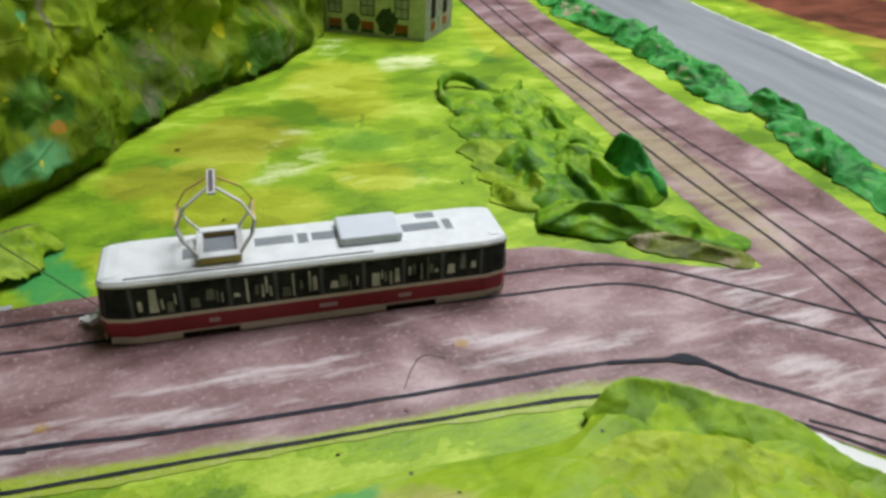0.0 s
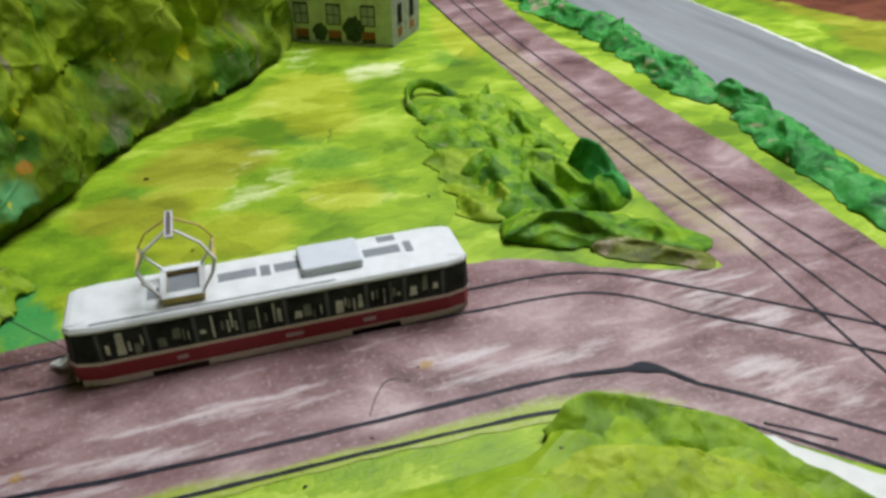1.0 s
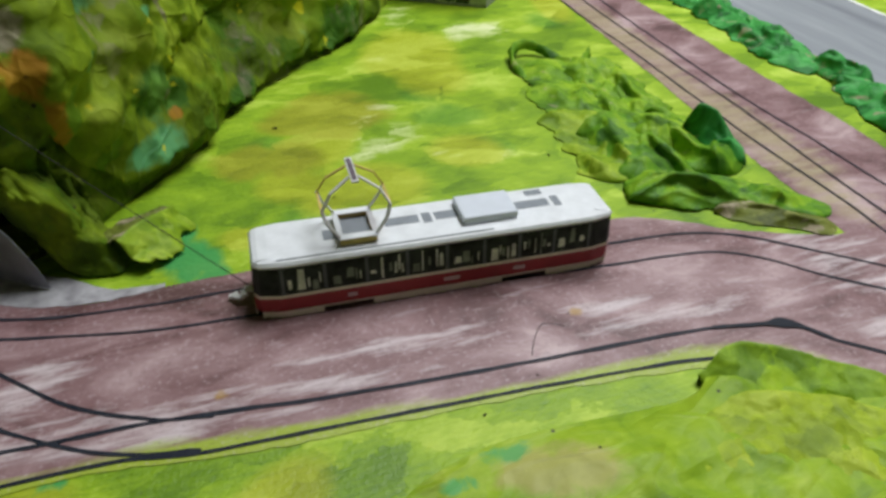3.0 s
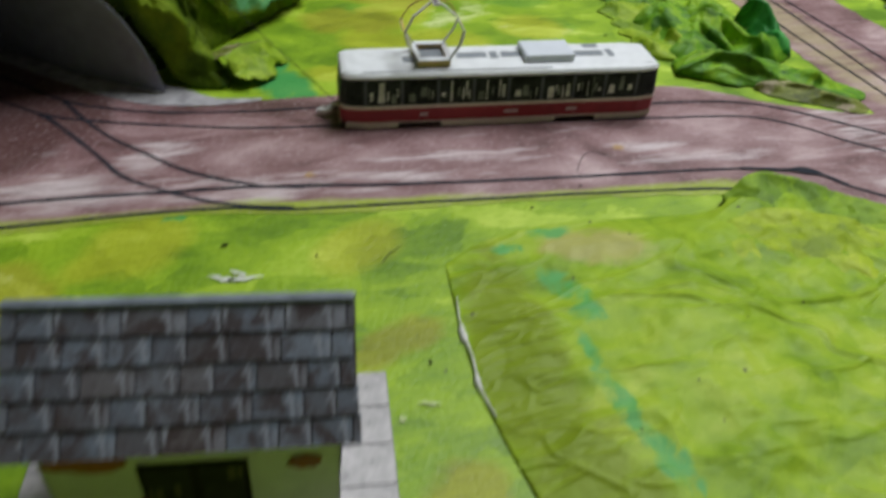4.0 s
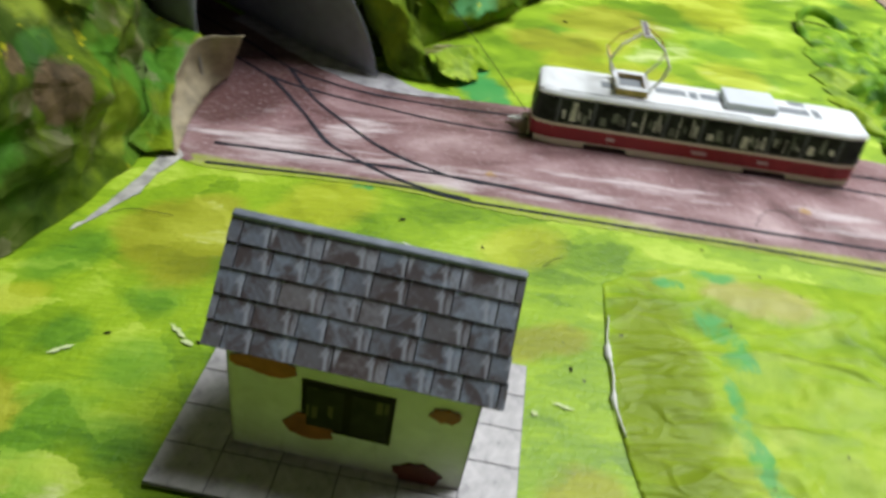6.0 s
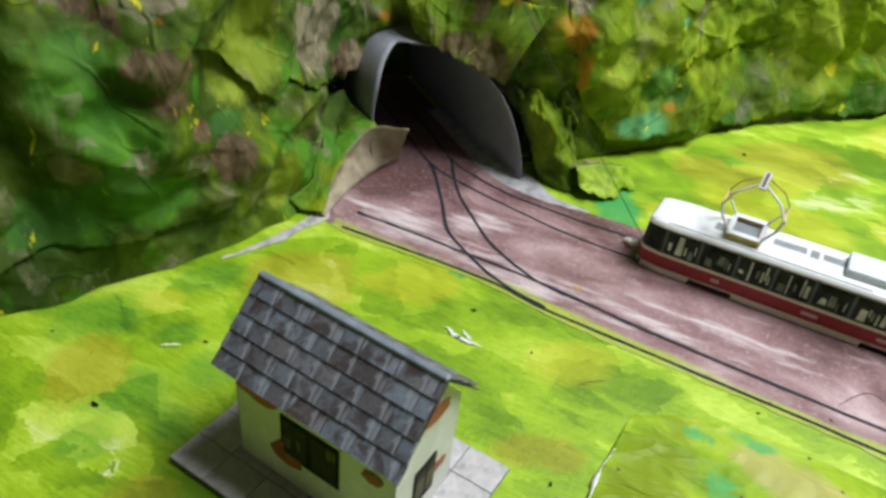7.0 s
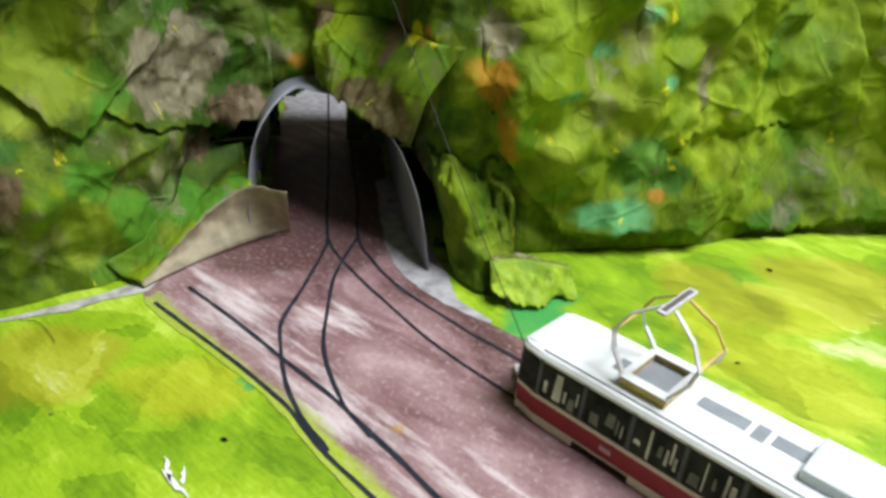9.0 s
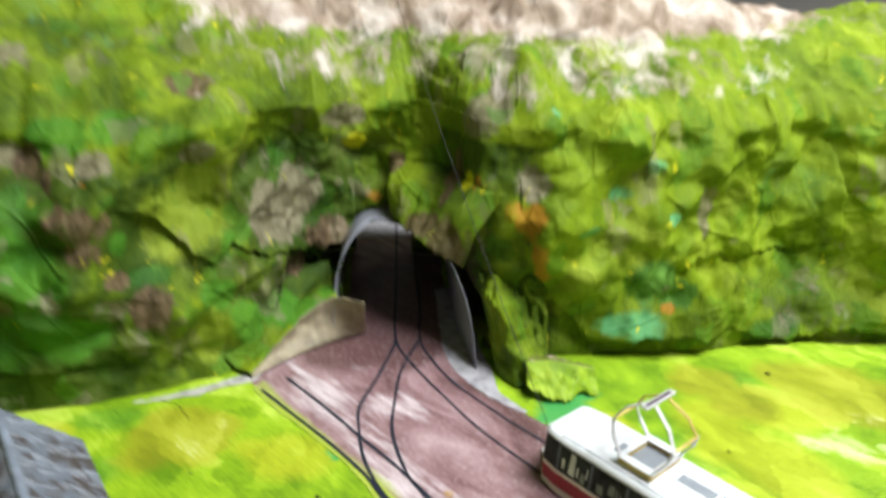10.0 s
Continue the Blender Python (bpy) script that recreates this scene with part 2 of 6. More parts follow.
def trackbed_material(name, beige):
    """Thin mauve gouache on white paper, wiped and streaked along the track."""
    s = Shade(name)
    st = s.noise(34, 6, 0.66, 0.25, s.mapped((0.8, 5.0, 1), (0, 0, 6)))
    blot = s.noise(19, 5, 0.6, 0.9, s.mapped((1, 1.9, 1), (0, 0, 4), (2, 6, 0)))
    fine = s.noise(480, 4, 0.7)
    c = s.ramp(blot, [(0.33, (0.115, 0.055, 0.055)), (0.45, (0.232, 0.125, 0.130)), (0.57, (0.35, 0.22, 0.228)), (0.69, (0.54, 0.39, 0.40))])
    c = s.mix(s.step(s.calc("ADD", st, s.calc("MULTIPLY", s.attr("worn_bright"), 0.19)), 0.60, 0.78, 0.0, 0.85), c, (0.70, 0.60, 0.62))
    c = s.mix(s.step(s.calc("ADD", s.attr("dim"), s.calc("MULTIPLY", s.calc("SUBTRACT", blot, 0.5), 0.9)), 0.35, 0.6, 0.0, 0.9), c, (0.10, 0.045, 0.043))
    c = s.mix(s.step(s.calc("ADD", s.attr("green_wash"), s.calc("MULTIPLY", s.calc("SUBTRACT", st, 0.5), 1.3)), 0.35, 0.80, 0.0, 0.95), c, (0.36, 0.46, 0.035))
    if beige:
        c = s.mix(s.step(s.calc("ADD", s.attr("sandy"), s.calc("MULTIPLY", s.calc("SUBTRACT", st, 0.5), 2.2)), 0.35, 1.0, 0.0, 0.75), c, (0.44, 0.36, 0.21))
    c = s.mix(s.step(s.attr("ochre"), 0.3, 0.8, 0.0, 0.75), c, (0.42, 0.24, 0.03))
    c = s.mix(s.step(fine, 0.56, 0.68, 0.0, 0.42), c, (0.66, 0.54, 0.57))
    c = s.mix(s.step(fine, 0.42, 0.32, 0.0, 0.42), c, (0.13, 0.065, 0.068))
    scratch = s.noise(120, 6, 0.78, 0.15, s.mapped((0.8, 7.0, 1), (0, 0, 6), (4, 2, 0)))
    c = s.mix(s.step(scratch, 0.57, 0.70, 0.0, 0.55), c, (0.62, 0.50, 0.53))
    c = s.mix(s.step(scratch, 0.42, 0.32, 0.0, 0.55), c, (0.15, 0.075, 0.075))
    s.bump(s.mix(0.5, fine, st), 0.0003, 0.6)
    return s.done(c, s.step(st, 0.3, 0.7, 0.50, 0.34), 0.0, 0.5)


def asphalt_material():
    s = Shade("grey_painted_paper")
    st = s.noise(16, 5, 0.6, 0.4, s.mapped((3.5, 0.35, 1)))
    c = s.ramp(st, [(0.3, (0.20, 0.21, 0.235)), (0.55, (0.29, 0.305, 0.33)), (0.75, (0.38, 0.39, 0.41))])
    s.bump(s.noise(300, 4), 0.0002, 0.5)
    return s.done(c, 0.5)


def ink_material():
    s = Shade("felt_tip_ink")
    f = s.noise(120, 5, 0.6, 0.5)
    c = s.ramp(f, [(0.3, (0.012, 0.014, 0.022)), (0.6, (0.026, 0.030, 0.042)), (0.8, (0.065, 0.068, 0.08))])
    return s.done(c, 0.5, 0.0, 0.15)


def slate_material():
    """Printed slates: blue-grey middles, brown blotches and streaks that run down the roof."""
    s = Shade("printed_slate")
    r = s.rand()
    f = s.noise(420, 5, 0.65, 0.4)
    down = s.noise(330, 4, 0.6, 0.6, s.mapped((1, 0.30, 1)))
    off = s.node("ShaderNodeCombineXYZ", X=s.calc("MULTIPLY", r, 9.0), Y=r).outputs[0]
    at = s.t.nodes.new("ShaderNodeVectorMath")
    s.put(at.inputs[0], s.geo)
    s.put(at.inputs[1], off)
    blot = s.noise(110, 5, 0.65, 0.7, at.outputs[0])
    c = s.ramp(r, [(0.0, (0.115, 0.112, 0.125)), (0.25, (0.14, 0.155, 0.19)), (0.6, (0.165, 0.195, 0.245)), (0.85, (0.21, 0.24, 0.295)), (1.0, (0.14, 0.118, 0.115))])
    c = s.mix(s.step(f, 0.34, 0.58), s.mix(0.5, c, (0.075, 0.055, 0.052)), c)
    c = s.mix(s.step(blot, 0.47, 0.58, 0.0, 0.88), c, (0.062, 0.045, 0.044))
    c = s.mix(s.step(down, 0.54, 0.66, 0.0, 0.70), c, (0.38, 0.40, 0.46))
    c = s.mix(s.step(s.noise(900, 4), 0.62, 0.75, 0.0, 0.4), c, (0.42, 0.44, 0.50))
    return s.done(c, 0.40, 0.0, 0.4)


def slab_material():
    s = Shade("printed_paving")
    f = s.noise(240, 6, 0.65, 0.3)
    r = s.rand()
    c = s.ramp(f, [(0.28, (0.16, 0.15, 0.16)), (0.42, (0.42, 0.40, 0.41)), (0.7, (0.60, 0.57, 0.58))])
    c = s.mix(s.step(r, 0, 1, 0.0, 0.22), c, (0.36, 0.34, 0.36))
    return s.done(c, 0.55)


def plaster_material():
    s = Shade("printed_plaster")
    f = s.noise(110, 5, 0.6, 0.4)
    drip = s.noise(160, 5, 0.65, 0.2, s.mapped((1, 1, 0.22)))
    c = s.ramp(f, [(0.3, (0.57, 0.56, 0.53)), (0.6, (0.70, 0.69, 0.67)), (0.8, (0.77, 0.76, 0.74))])
    c = s.mix(s.step(drip, 0.60, 0.74, 0.0, 0.45), c, (0.33, 0.34, 0.24))
    return s.done(c, 0.6)


def glazing_material(name, dark, pale, low, high, fx, fz, cut=0.62):
    """A printed window: dark glass with pale shapes of seats and posts behind it."""
    s = Shade(name)
    v = s.node("ShaderNodeTexVoronoi", Vector=s.mapped((fx, 0.0, fz)), Scale=1.0, Randomness=0.8)
    v.distance = "CHEBYCHEV"
    z = s.node("ShaderNodeSeparateXYZ", Vector=s.geo).outputs["Z"]
    tone = s.node("ShaderNodeSeparateColor", Color=v.outputs["Color"])
    f = s.calc("MULTIPLY", s.step(tone.outputs[0], cut, cut + 0.05), s.step(v.outputs["Distance"], 0.42, 0.34))
    f = s.calc("MULTIPLY", f, s.calc("MULTIPLY", s.step(z, low, low + 0.0004), s.step(z, high, high - 0.0006)))
    c = s.mix(f, s.ramp(s.noise(300, 4), [(0.3, dark), (0.7, tuple(3 * k for k in dark))]), pale)
    return s.done(c, 0.6, 0.0, 0.2)


def wall_paint():
    s = Shade("pale_grey_wall_paint")
    c = s.ramp(s.noise(3, 4), [(0.3, (0.48, 0.475, 0.46)), (0.7, (0.56, 0.55, 0.535))])
    return s.done(c, 0.8)


def wood_material():
    s = Shade("table_wood")
    f = s.noise(5, 6, 0.6, 1.0, s.mapped((1, 9, 9)))
    return s.done(s.ramp(f, [(0.3, (0.16, 0.085, 0.04)), (0.7, (0.30, 0.18, 0.09))]), 0.45)


MEADOW, HILL = meadow_material(), hill_material()
HEDGE = hedge_material("moss_green_crumpled_paper", (0.034, 0.115, 0.006), (0.115, 0.28, 0.010), (0.25, 0.42, 0.016), 0.72)
HEDGE_BLUE = hedge_material("emerald_crumpled_paper", (0.012, 0.095, 0.016), (0.035, 0.27, 0.045), (0.10, 0.42, 0.10), 0.68)
TURF = hedge_material("grass_green_crumpled_paper", (0.20, 0.29, 0.012), (0.34, 0.45, 0.02), (0.46, 0.56, 0.05), 0.90)
BED, BED_SIDE = trackbed_material("mauve_trackbed_paint", False), trackbed_material("mauve_sandy_trackbed_paint", True)
ASPHALT, INK, SLATE, SLAB, PLASTER = asphalt_material(), ink_material(), slate_material(), slab_material(), plaster_material()
GREY_CARD = paper("grey_card", (0.27, 0.275, 0.325), 0.45)
WHITE_PAPER = paper("white_paper", (0.78, 0.77, 0.76), 0.6, 0.06)
GREYED_PAPER = paper("greyed_white_paper", (0.36, 0.345, 0.365), 0.6, 0.35)
TORN_PAPER = paper("torn_white_paper", (0.42, 0.40, 0.38), 0.6, 0.45)
FLAP_PAPER = paper("dull_tan_paper", (0.30, 0.25, 0.165), 0.6, 0.3)
PALE_MARK = paper("pale_lime_mark", (0.60, 0.68, 0.34), 0.6, 0.2)
TAN_PAPER = paper("bare_tan_paper", (0.46, 0.40, 0.27), 0.6, 0.2)
ROOF_WHITE = paper("white_printed_card", (0.78, 0.79, 0.82), 0.5, 0.08)
ROOF_GREY = paper("grey_printed_patch", (0.25, 0.27, 0.30), 0.5)
CREAM = paper("cream_printed_card", (0.78, 0.72, 0.60), 0.55, 0.06)
RED = paper("dark_red_printed_card", (0.34, 0.030, 0.038), 0.45, 0.15)
LABEL = paper("pale_pink_print", (0.60, 0.42, 0.42), 0.5)
BAND = paper("dark_window_band", (0.040, 0.047, 0.045), 0.5, 0.3, 0.15)
PILLAR = paper("grey_window_pillar", (0.11, 0.125, 0.13), 0.5, 0.3, 0.2)
OCHRE = paper("ochre_card", (0.58, 0.42, 0.14), 0.55, 0.25)
PALE_CARD = paper("pale_grey_card_strip", (0.62, 0.60, 0.62), 0.5, 0.1)
PURPLE_BAR = paper("purple_grey_strip", (0.13, 0.10, 0.12), 0.5)
BLACK = paper("black_card", (0.012, 0.011, 0.012), 0.6)
BRICK = paper("exposed_brick_print", (0.30, 0.085, 0.03), 0.6, 0.35)
DARK_BRICK = paper("dark_brick_print", (0.11, 0.022, 0.016), 0.6, 0.3)
FRAME = paper("dark_wood_print", (0.018, 0.014, 0.011), 0.7, 0.3, 0.1)
TRAM_GLASS = paper("dark_printed_window", (0.026, 0.033, 0.028), 0.5, 0.8, 0.12)
SEAT_PRINT = paper("pale_printed_interior", (0.60, 0.62, 0.52), 0.5, 0.45)
SEAT_DULL = paper("dull_printed_interior", (0.17, 0.20, 0.15), 0.5, 0.5)
HOUSE_GLASS = glazing_material("printed_house_window", (0.010, 0.009, 0.007), (0.10, 0.085, 0.045), 0.013, 0.0285, 520, 170, 0.60)
LIME = paper("pale_lime_facade_print", (0.54, 0.57, 0.40), 0.6, 0.15)
STONE = paper("grey_stone_print", (0.32, 0.33, 0.30), 0.6, 0.35)
SHRUB = paper("dark_shrub_print", (0.035, 0.06, 0.03), 0.6, 0.5)
THREAD = paper("dark_sewing_thread", (0.022, 0.020, 0.018), 0.6)
WALL, WOOD = wall_paint(), wood_material()


# ---- shape helpers ----
def part(name, bm, material, parent=None, label="", smooth=False):
    """Links a bmesh as one mesh object, under a thing or under a part where a parent is given."""
    me = bpy.data.meshes.new(name)
    bm.normal_update()
    bm.to_mesh(me)
    bm.free()
    me.materials.append(material)
    if smooth:
        me.polygons.foreach_set("use_smooth", [True] * len(me.polygons))
    ob = new(name, me)
    if parent:
        ob.parent = parent
    return tagged(ob, label)


def sheet(name, grid, material, parent=None, label="", attrs=None, keep=None, smooth=True):
    """A sheet from a grid of points (rows of equal length). keep: a test for each cell (i, j)."""
    n, m = len(grid), len(grid[0])
    verts = [tuple(p) for row in grid for p in row]
    faces = [(i * m + j, i * m + j + 1, (i + 1) * m + j + 1, (i + 1) * m + j)
             for i in range(n - 1) for j in range(m - 1) if keep is None or keep(i, j)]
    me = bpy.data.meshes.new(name)
    me.from_pydata(verts, [], faces)
    for key, f in (attrs or {}).items():
        a = me.attributes.new(key, "FLOAT", "POINT")
        a.data.foreach_set("value", [float(f(*v)) for v in verts])
    me.materials.append(material)
    me.polygons.foreach_set("use_smooth", [smooth] * len(me.polygons))
    me.update()
    ob = new(name, me)
    if parent:
        ob.parent = parent
    return tagged(ob, label)


def thicken(ob, t, offset=-1.0):
    mod = ob.modifiers.new("thickness", "SOLIDIFY")
    mod.thickness, mod.offset = t, offset
    return ob


def block(bm, x0, x1, y0, y1, z0, z1, bevel=0.0):
    r = bmesh.ops.create_cube(bm, size=1.0)
    vs = r["verts"]
    bmesh.ops.scale(bm, vec=(x1 - x0, y1 - y0, z1 - z0), verts=vs)
    bmesh.ops.translate(bm, vec=((x0 + x1) / 2, (y0 + y1) / 2, (z0 + z1) / 2), verts=vs)
    if bevel:
        es = list({e for v in vs for e in v.link_edges})
        bmesh.ops.bevel(bm, geom=es, offset=bevel, segments=2, affect="EDGES", profile=0.5)
    return bm


def boxed(*args, **kw):
    return block(bmesh.new(), *args, **kw)


def prism(points, z0, z1, bm=None):
    """A plate with the given outline, from z0 to z1."""
    bm = bm or bmesh.new()
    low = [bm.verts.new((x, y, z0)) for x, y in points]
    top = [bm.verts.new((x, y, z1)) for x, y in points]
    n = len(points)
    bm.faces.new(top)
    bm.faces.new(low[::-1])
    for i in range(n):
        j = (i + 1) % n
        bm.faces.new((low[i], low[j], top[j], top[i]))
    bmesh.ops.recalc_face_normals(bm, faces=bm.faces)
    return bm


def bar(bm, a, b, w, h):
    """A flat strip of card from a to b, w wide and h thick."""
    a, b = Vector(a), Vector(b)
    d = (b - a).normalized()
    s = d.cross(Vector((0, 0, 1)))
    s = s.normalized() if s.length > 1e-4 else Vector((1, 0, 0))
    u = s.cross(d)
    vs = [bm.verts.new(p + s * i * w / 2 + u * j * h / 2) for p in (a, b) for i, j in ((-1, -1), (1, -1), (1, 1), (-1, 1))]
    for f in ((0, 1, 2, 3), (7, 6, 5, 4), (0, 4, 5, 1), (1, 5, 6, 2), (2, 6, 7, 3), (3, 7, 4, 0)):
        bm.faces.new([vs[i] for i in f])
    bmesh.ops.recalc_face_normals(bm, faces=bm.faces)
    return bm


def smooth_line(points, step):
    """Points at even steps on a smooth curve through the given ones."""
    ps = [Vector((*p, 0)) if len(p) == 2 else Vector(p) for p in points]
    ps = [ps[0] * 2 - ps[1]] + ps + [ps[-1] * 2 - ps[-2]]
    dense = []
    for a, b, c, d in zip(ps, ps[1:], ps[2:], ps[3:]):
        k = max(4, int((c - b).length / step * 3))
        for i in range(k):
            t = i / k
            dense.append(0.5 * (2 * b + (c - a) * t + (2 * a - 5 * b + 4 * c - d) * t * t + (3 * b - a - 3 * c + d) * t ** 3))
    dense.append(ps[-2])
    out, left = [dense[0]], step
    for p, q in zip(dense, dense[1:]):
        seg = (q - p).length
        while seg >= left > 0:
            p = p + (q - p) * (left / seg)
            seg -= left
            out.append(p.copy())
            left = step
        left -= seg
    out.append(dense[-1])
    return out


def tri(x):
    x = x % 1.0
    return 4 * abs(x - 0.5) - 1


class Creases:
    """Relief of crumpled paper: folds in random directions, warped, each finer than the last."""

    def __init__(self, seed, size, count=5, fall=0.68):
        rnd = random.Random(seed)
        self.folds = []
        f, a = 1 / size, 1.0
        for _ in range(count):
            d = Vector((rnd.uniform(-1, 1), rnd.uniform(-1, 1), rnd.uniform(-1, 1))).normalized()
            self.folds.append((d * f, a, rnd.random(), Vector((rnd.random(), rnd.random(), rnd.random())) * 50, f))
            f, a = f * 1.45, a * fall
        self.total = sum(x[1] for x in self.folds)

    def __call__(self, p):
        p = Vector(p)
        v = 0.0
        for d, a, ph, off, f in self.folds:
            v += a * tri(p.dot(d) + ph + 0.9 * noise.noise(p * f * 0.7 + off))
        return v / self.total


def rumple(u, v, seed):
    """Sharp ridges and soft hollows, as in crumpled cloth or wet paper."""
    r, a, f = 0.0, 1.0, 1.0
    for k in range(3):
        r += a * (1 - 3.0 * abs(noise.noise((u * f + 0.4 * noise.noise((v * f, u * f, seed)), v * f, seed + 7 * k))))
        a, f = a * 0.5, f * 2.1
    return r / 1.75


class Facets:
    """Relief of crumpled paper: flat facets that meet in sharp folds, at several sizes."""

    def __init__(self, seed, size, octaves=((1.0, 1.0), (0.42, 0.36), (0.17, 0.11))):
        self.seed, self.size, self.octaves = seed, size, octaves
        self.table = np.random.RandomState(seed).uniform(-1, 1, (64, 64)).tolist()

    def __call__(self, u, v):
        total = 0.0
        for k, (size, amp) in enumerate(self.octaves):
            a, b = u / (self.size * size), v / (self.size * size)
            w = (a * 0.55, b * 0.55, self.seed * 1.7 + k * 5)
            a += 0.40 * noise.noise(w) + 7 * k
            b += 0.40 * noise.noise((w[1], w[2], w[0])) + 3 * k
            i, j = math.floor(a), math.floor(b)
            x, y = a - i, b - j
            t = self.table
            p, q, r, s = t[i % 64][j % 64], t[(i + 1) % 64][j % 64], t[i % 64][(j + 1) % 64], t[(i + 1) % 64][(j + 1) % 64]
            if (i + j) % 2:
                h = p + (q - p) * x + (r - p) * y if x + y < 1 else s + (r - s) * (1 - x) + (q - s) * (1 - y)
            else:
                h = p + (q - p) * x + (s - q) * y if x > y else p + (s - r) * x + (r - p) * y
            total += amp * h
        return total


def blob(x, y, cx, cy, rx, ry, turn=0.0):
    """1 inside an oval patch, falling to 0 past its rim."""
    c, s = math.cos(radians(turn)), math.sin(radians(turn))
    dx, dy = x - cx, y - cy
    u, v = (c * dx + s * dy) / rx, (-s * dx + c * dy) / ry
    return max(0.0, 1.0 - 0.5 * (u * u + v * v))


def blobs(rows):
    return lambda x, y, z: max([blob(x, y, *r) for r in rows], default=0.0)


# ---- the room ----
def room():
    x0, x1, y0, y1, z0, z1 = -2.2, 2.6, -2.4, 2.4, -0.80, CEILING
    th = 0.12
    for name, box in (("wall_north", (x0, x1, y1, y1 + th)), ("wall_south", (x0, x1, y0 - th, y0)),
                      ("wall_west", (x0 - th, x0, y0 - th, y1 + th)), ("wall_east", (x1, x1 + th, y0 - th, y1 + th))):
        tagged(part(name, boxed(*box, z0, z1), WALL), "plain grey room wall", "wall", kind="structure")
    a, b, c, d = SKYLIGHT
    bm = boxed(x0 - th, a, y0 - th, y1 + th, z1, z1 + th)
    block(bm, b, x1 + th, y0 - th, y1 + th, z1, z1 + th)
    block(bm, a, b, y0 - th, c, z1, z1 + th)
    block(bm, a, b, d, y1 + th, z1, z1 + th)
    tagged(part("ceiling", bm, WALL), "plain grey ceiling with a large skylight", "ceiling", kind="structure")
    tagged(part("floor", boxed(x0 - th, x1 + th, y0 - th, y1 + th, z0 - th, z0), WOOD), "brown wooden room floor", "floor", kind="structure")
    table = tagged(new("table"), "brown wooden table under the model board", "table")
    table.location = (0.15, 0.1, -0.80)
    part("tabletop", boxed(-0.80, 0.85, -0.62, 0.78, 0.745, 0.780, bevel=0.004), WOOD, table)
    for sx, sy in ((-0.74, -0.56), (0.79, -0.56), (-0.74, 0.72), (0.79, 0.72)):
        part("leg", boxed(sx - 0.03, sx + 0.03, sy - 0.03, sy + 0.03, 0, 0.745, bevel=0.003), WOOD, table)


room()

# ---- the board and its painted ground ----
BX0, BX1, BY0, BY1 = -0.46, 0.86, -0.44, 0.74
tagged(part("baseboard", boxed(BX0, BX1, BY0, BY1, -0.020, -0.0022, bevel=0.001), TAN_PAPER),
       "thick cardboard base of the model landscape", "board", kind="structure")

OLIVE = [(0.600, 0.30, 0.030, 0.14, 5), (0.585, 0.185, 0.035, 0.035), (0.005, -0.112, 0.009, 0.007, -7), (0.006, -0.17, 0.012, 0.013, -8), (-0.01, -0.179, 0.005, 0.007, -9), (-0.117, -0.073, 0.015, 0.01, -6), (-0.133, -0.086, 0.01, 0.012, 30),
         (0.004, -0.112, 0.01, 0.007, 26), (-0.098, -0.189, 0.013, 0.008, 25), (-0.128, -0.073, 0.021, 0.013, 39), (-0.118, -0.087, 0.021, 0.019, 47), (-0.156, -0.159, 0.013, 0.016, 33),
         (0.064, 0.173, 0.03, 0.028, -14), (0.032, 0.127, 0.016, 0.017, -15), (0.01, 0.131, 0.017, 0.018, -14), (0.04, 0.165, 0.019, 0.014, -14), (-0.006, -0.115, 0.011, 0.007, 33)]
GREENER = [(-0.122, -0.113, 0.01, 0.008, -7), (-0.118, -0.139, 0.012, 0.011, -8), (-0.172, -0.138, 0.014, 0.015, 29), (-0.141, -0.131, 0.009, 0.007, 29), (-0.138, -0.162, 0.016, 0.011, 27),
           (-0.13, -0.184, 0.009, 0.008, 26), (-0.174, -0.139, 0.018, 0.015, 34), (-0.199, -0.138, 0.012, 0.013, 34), (0.021, 0.052, 0.015, 0.009, -16), (0.125, 0.15, 0.019, 0.014, -14),
           (0.136, 0.106, 0.014, 0.011, -15), (0.033, 0.07, 0.016, 0.011, -16), (0.119, 0.18, 0.013, 0.011, -14), (0.252, 0.275, 0.018, 0.016, -12), (-0.112, -0.163, 0.01, 0.007, -9),
           (-0.154, -0.096, 0.015, 0.009, 48), (0.019, 0.142, 0.015, 0.008, 39)]
YELLOWER = [(0.066, 0.09, 0.025, 0.02, -15), (0.133, 0.208, 0.024, 0.031, -13), (0.274, 0.325, 0.014, 0.06, -11), (0.296, 0.25, 0.011, 0.037, -12), (0.066, 0.056, 0.019, 0.008, -16),
            (0.132, 0.241, 0.031, 0.044, -13), (0.121, 0.109, 0.019, 0.016, -14), (0.028, 0.102, 0.017, 0.016, -15), (0.001, 0.066, 0.011, 0.008, -17), (-0.004, -0.067, 0.017, 0.012, 33),
            (-0.161, -0.118, 0.009, 0.006, 30), (-0.078, -0.053, 0.018, 0.015, 39), (0.045, 0.091, 0.02, 0.016, 47), (0.049, 0.131, 0.023, 0.013, 45), (-0.089, -0.06, 0.014, 0.007, 30)]
PALE = [(0.092, 0.141, 0.016, 0.014, -14), (0.092, 0.172, 0.012, 0.006, -14), (0.146, 0.313, 0.017, 0.028, -12), (0.163, 0.148, 0.01, 0.008, -14), (0.108, 0.109, 0.008, 0.003, -14),
        (0.08, 0.155, 0.013, 0.007, -13), (0.079, 0.128, 0.013, 0.013, 47), (0.068, 0.118, 0.008, 0.007, -14), (0.182, 0.273, 0.016, 0.029, -11), (-0.114, -0.189, 0.004, 0.009, 27),
        (-0.14, -0.137, 0.005, 0.004, 29), (0.199, 0.261, 0.017, 0.023, -12)]
